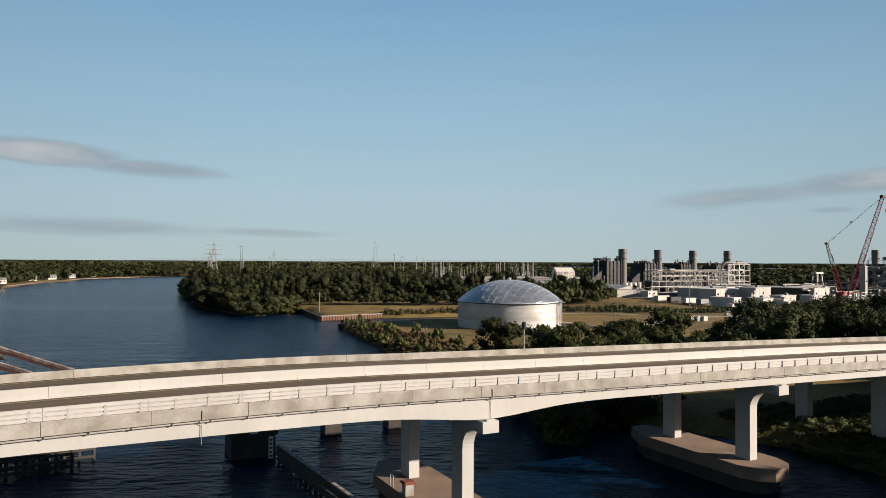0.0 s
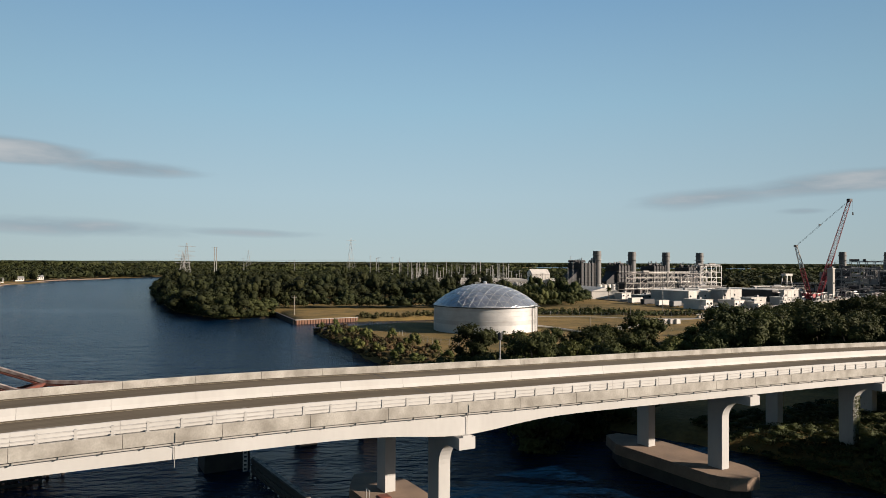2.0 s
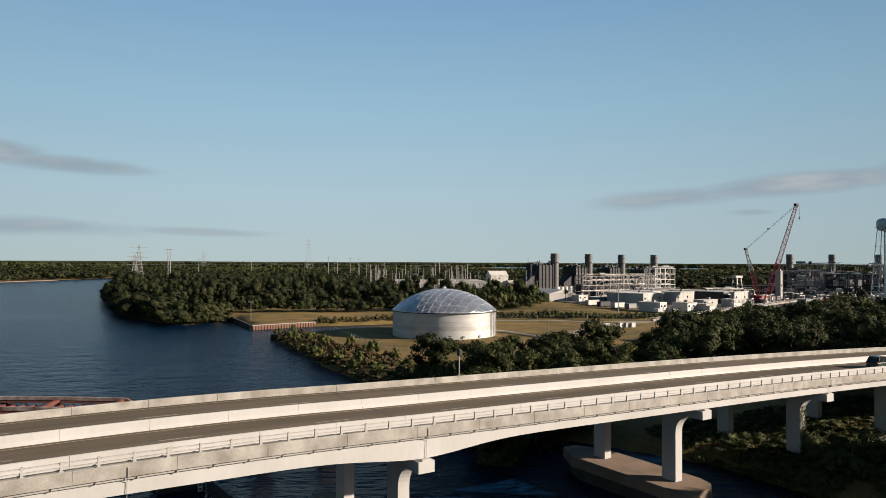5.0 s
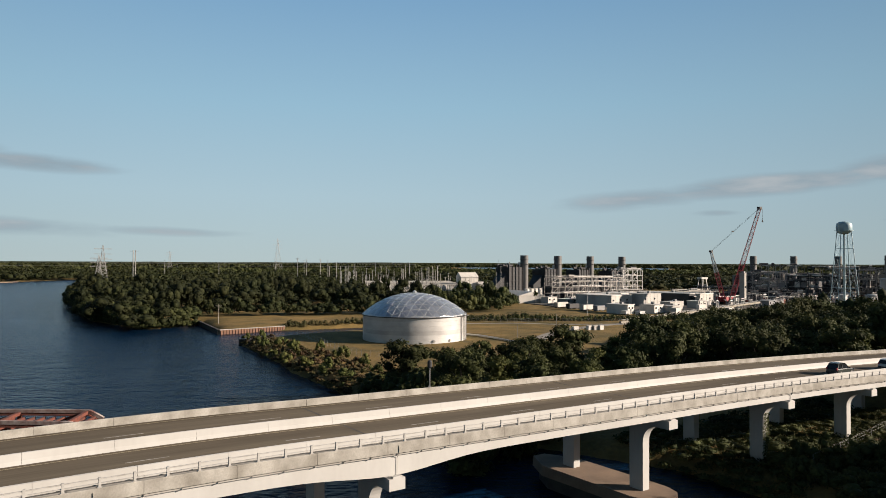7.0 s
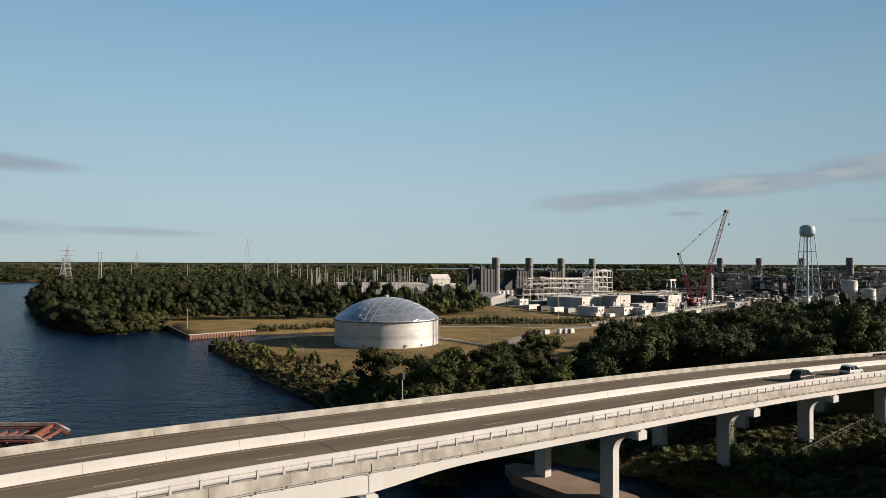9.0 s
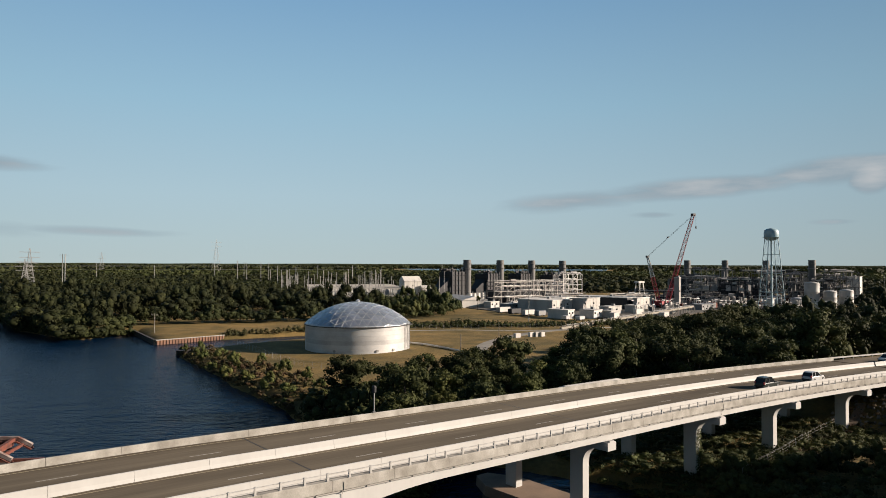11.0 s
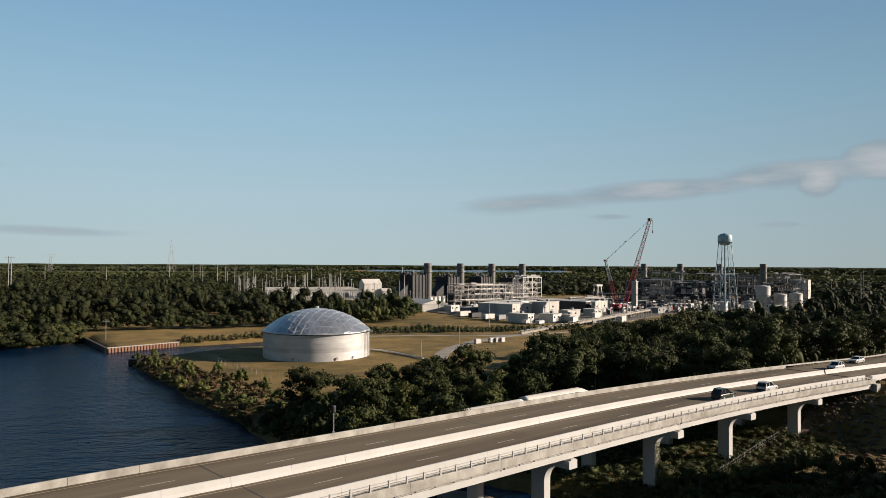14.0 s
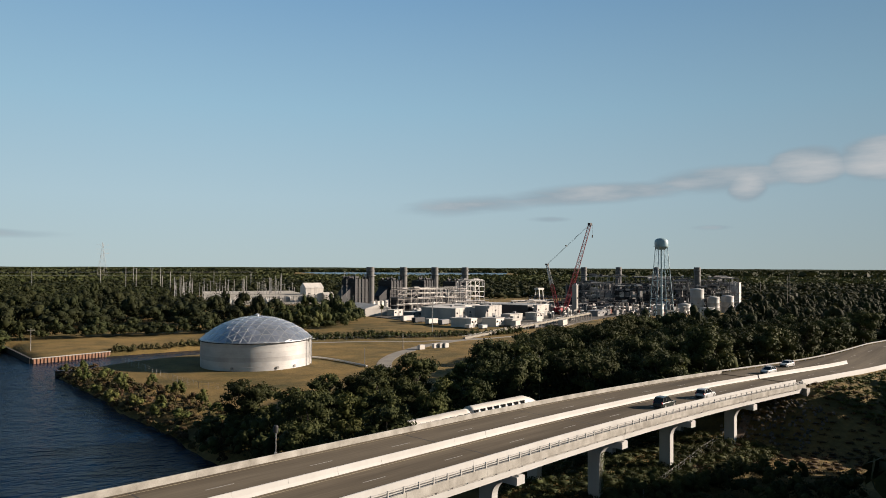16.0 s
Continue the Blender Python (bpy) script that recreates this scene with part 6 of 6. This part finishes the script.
BANK = [(-36, 246), (-28, 222), (-19, 198), (-15, 183), (-8, 167), (-3, 156), (0, 143), (6, 128), (12, 130), (11, 152), (11, 164), (-2, 190), (-12, 210), (-18, 226), (-27, 250)]
wood("bank_shrubs", scatter(rng, BANK, 2.9, 7000), 1.7, 1.5, 110, 0.16, "olive waist-high shrubs along the river bank", "shrub")
wood("dry_shrubs", scatter(rng, BANK, 3.6, 5000), 2.0, 1.5, 110, 0.16, "dry brown shrubs along the river bank", "dry_shrub")
wood("bank_bushes", scatter(rng, BANK, 7.0, 3000), 3.8, 2.0, 260, 0.18, "taller green bushes along the river bank", "leaf_b")
wood("canal_reeds", scatter(rng, [(-27, 296), (6, 307), (34, 310), (34, 316), (6, 314), (-26, 302)], 1.8, 3000), 1.8, 1.2, 36, 0.28, "low green scrub along the canal edge", "shrub")
HEDGE = [(52, 309), (90, 306), (140, 304), (160, 312), (160, 318), (138, 314), (92, 317), (54, 322)]
wood("hedge", scatter(rng, HEDGE, 2.4, 4000), 2.6, 1.6, 60, 0.26, "dark ragged hedge across the field", "leaf")
UNDER = [tuple(bp(s, -5, 0)[:2]) for s in (50, 70, 90, 104)] + [tuple(bp(s, 24, 0)[:2]) for s in (106, 90, 70, 52)]
wood("undergrowth", scatter(rng, UNDER, 1.75, 9000), 1.0, 1.5, 98, 0.15, "low green undergrowth beneath the bridge", "leaf")
NEARSIDE = [(52, 84), (58, 60), (70, 56), (92, 76), (84, 87), (66, 86)]
wood("thicket", scatter(rng, NEARSIDE, 2.6, 3000), 3.0, 1.9, 330, 0.14, "dark thicket on the near bank", "leaf")
wood("understorey", scatter(rng, BELT, 3.6, 9000), 4.0, 2.5, 90, 0.28, "dark dense understorey beneath the riverside trees", "leaf")
SHORE = [(3, 134), (8, 128), (17, 114), (30, 105), (38, 108), (22, 124), (10, 146), (2, 146)]
wood("shore_trees", scatter(rng, SHORE, 3.4, 3000), 5.0, 2.6, 200, 0.23, "dark trees crowding the shaded shore", "leaf")
SLOPE = [tuple(bp(s, n, 0)[:2]) for s, n in ((129, -1), (150, -1), (178, -1), (178, -20), (150, -22), (129, -18))]
wood("embankment_weeds", scatter(rng, SLOPE, 1.7, 6000), 0.7, 1.2, 44, 0.15, "rough green weeds on the embankment slope", "leaf_b")
FIELD = [(70, 90), (84, 100), (104, 113), (126, 113), (138, 98), (96, 78), (86, 86)]
wood("field_weeds", scatter(rng, FIELD, 1.9, 7000), 0.45, 1.1, 34, 0.13, "low brown weeds on the shaded field", "dry_shrub")


def vine(s, n0, label):
    """Climbing leaves on the outer face of a pier column."""
    c = bp(s, n0, 0)
    z0, k = gz(c.x, c.y), 520
    th = spine(s)[1]
    out = np.array([math.sin(th), -math.cos(th), 0.15])
    a, h = rng.normal(0, 0.34, k), rng.uniform(0, 1, k) ** 1.3 * 6.5
    P_ = np.stack([c.x + math.cos(th) * a, c.y + math.sin(th) * a, z0 + h], 1) + out * rng.uniform(0.03, 0.32, k)[:, None]
    N_ = out + rng.normal(size=(k, 3)) * 0.4
    N_ /= np.linalg.norm(N_, axis=1)[:, None]
    tagged(new("climbing_vine", quads("climbing_vine", P_, N_, 0.11, rng, "leaf_b")), label, "vine", kind="stuff")


vine(59.5, 3.66, "green vine climbing the concrete bridge column")
# trees on the near side whose shadows fall on the field
shade = make_tree(rng, 5.0, 12.0, 1100, 0.60, "leaf", "tall dark tree on the near bank", "trees of the near bank")
GROVES = ([(70, 44), (92, 57), (110, 68), (122, 74), (126, 66), (100, 45), (80, 30)], [(150, 78), (150, 92), (164, 99), (180, 104), (200, 96), (195, 72)])
for grove in GROVES:
    plant_trees(scatter(rng, grove, 5.6, 2500), [shade], lambda x, y: 2.02 if x < 135 else 1.6)
wood("woodland", scatter(rng, [(150, 243), (245, 268), (340, 330), (430, 380), (520, 400), (640, 420), (640, 250), (400, 190), (330, 200), (240, 215), (170, 200)], 7.2, 14000), 13, 5.2, 165, 0.50, "dense dark woodland beside the plant")
BEHIND_TANK = [(36, 352), (60, 345), (84, 372), (104, 420), (108, 452), (90, 470), (60, 420)]
wood("woodland", scatter(rng, BEHIND_TANK, 6.5, 4000), 11, 4.4, 330, 0.36, "dark trees between the tank and the plant", "leaf")
wood("woodland", scatter(rng, [(-110, 620), (-20, 560), (10, 540), (5, 600), (-20, 780), (-300, 1000), (-325, 900), (-230, 650)], 9, 12000), 11, 6, 70, 1.0, "dense woodland behind the switchyard")
LEFTBANK = [(-320, 480), (-400, 612), (-438, 750), (-470, 894), (-446, 1004), (-412, 1100), (-300, 1400), (-700, 1600), (-1000, 900), (-600, 400)]
wood("woodland", scatter(rng, LEFTBANK, 11, 16000), 12, 6.5, 30, 1.5, "dense woodland on the far bank")


def far_wood(name, r0, r1, gap, h, n, leaf, label, material="far_leaf", a0=-62, a1=66):
    places = []
    k = int((r1 * r1 - r0 * r0) * radians(a1 - a0) / 2 / gap ** 2)
    for _ in range(k):
        r, a = math.sqrt(rng.uniform(r0 * r0, r1 * r1)), radians(rng.uniform(a0, a1))
        places.append((r * math.sin(a), r * math.cos(a)))
    X, Y = np.array(places).T
    d = river_distance(X, Y)
    ok = (d > 8) & ~((X > 100) & (X < 480) & (Y < 640)) & ~((X > -15) & (X < 118) & (Y > 590) & (Y < 770)) & ~((X < -440) & (Y < 900))
    az, rr_ = np.degrees(np.arctan2(X, Y)), np.hypot(X, Y)
    ok &= ~((az > 8) & (az < 27) & (rr_ > 2350) & (rr_ < 3750))
    wood(name, list(zip(X[ok], Y[ok])), h, gap * 0.62, n, leaf, label, material)


far_wood("woodland", 690, 1300, 17, 9, 22, 1.9, "far woodland to the horizon")
# Beyond 1300 m a lighter leaf colour stands in for haze and sunlit tops.
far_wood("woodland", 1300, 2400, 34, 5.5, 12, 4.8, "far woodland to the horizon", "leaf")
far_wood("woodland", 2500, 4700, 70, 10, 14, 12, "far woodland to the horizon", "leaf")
# low wooded rise on the horizon
rise = Mesh()
ring = []
for i in range(181):
    a = radians(-80 + i)
    hh = 26 + 4 * noise.noise((i * 0.15, 3, 0)) + 2 * noise.noise((i * 0.7, 1, 0))
    ring.append([(4600 * math.sin(a), 4600 * math.cos(a), -2), (4750 * math.sin(a), 4750 * math.cos(a), hh), (4850 * math.sin(a), 4850 * math.cos(a), hh * 0.9)])
alone("horizon_woods", rise.sweep(ring, closed=False), "leaf", "low blue-green wooded rise on the horizon", "backdrop", kind="structure")

# lake on the horizon
lk = [(r * math.sin(radians(a)), r * math.cos(radians(a)), 3.0) for r, aa in ((2420, (11.5, 14, 17, 20, 23, 25.5)), (3650, (26, 22, 18, 14, 9))) for a in aa]
lake = Mesh()
lake.v, lake.f = lk, [list(range(len(lk)))]
alone("lake_water", lake, "water", "bright strip of lake water on the horizon", "water", kind="structure")


# ---- plant clutter: skids, pumps, pipe bends, boxes ----
def skid(x, y, r):
    t = thing("equipment_skid", pose(x, y, 2.0, 0, 0, math.degrees(PL) + r.uniform(-15, 15)), "plant equipment skid with vessel and bent pipes", "equipment", "equipment skids of the plant")
    L_, h = r.uniform(4, 9), r.uniform(2.5, 7)
    body = ("grey_metal", "white_metal", "stack", "pipe_steel", "rust", "tank_white")[int(r.integers(6))]
    part("base", Mesh().box((0, 0, 0), (L_, 3, 0.4)), "dark_steel", t)
    if r.random() < 0.5:
        part("vessel", Mesh().tube((-L_ * 0.35, 0, 1.6), (L_ * 0.35, 0, 1.6), 1.1, seg=12), body, t)
    else:
        part("cabinet", Mesh().box((-L_ * 0.1, 0, 0.4), (L_ * 0.6, 2.4, h * 0.6)), body, t)
    for k in range(3):
        px, py, rr_ = r.uniform(-L_ / 2, L_ / 2), r.uniform(-1.4, 1.4), r.uniform(0.12, 0.3)
        part("pipe", Mesh().tube((px, py, 0.4), (px, py, h), rr_, seg=8).tube((px, py, h), (px + r.uniform(-5, 5), py, h), rr_, seg=8), ("pipe_steel", "galv", "white_metal")[k], t)


r3 = np.random.default_rng(31)
for poly, k in (([(150, 455), (250, 430), (262, 470), (160, 505)], 34), ([(270, 425), (420, 425), (430, 470), (280, 475)], 46), ([(160, 350), (215, 345), (240, 400), (230, 430)], 10), ([(235, 400), (300, 385), (330, 395), (300, 440), (240, 440)], 34)):
    for x, y in scatter(r3, poly, 6.0, k * 3):
        skid(x, y, r3)
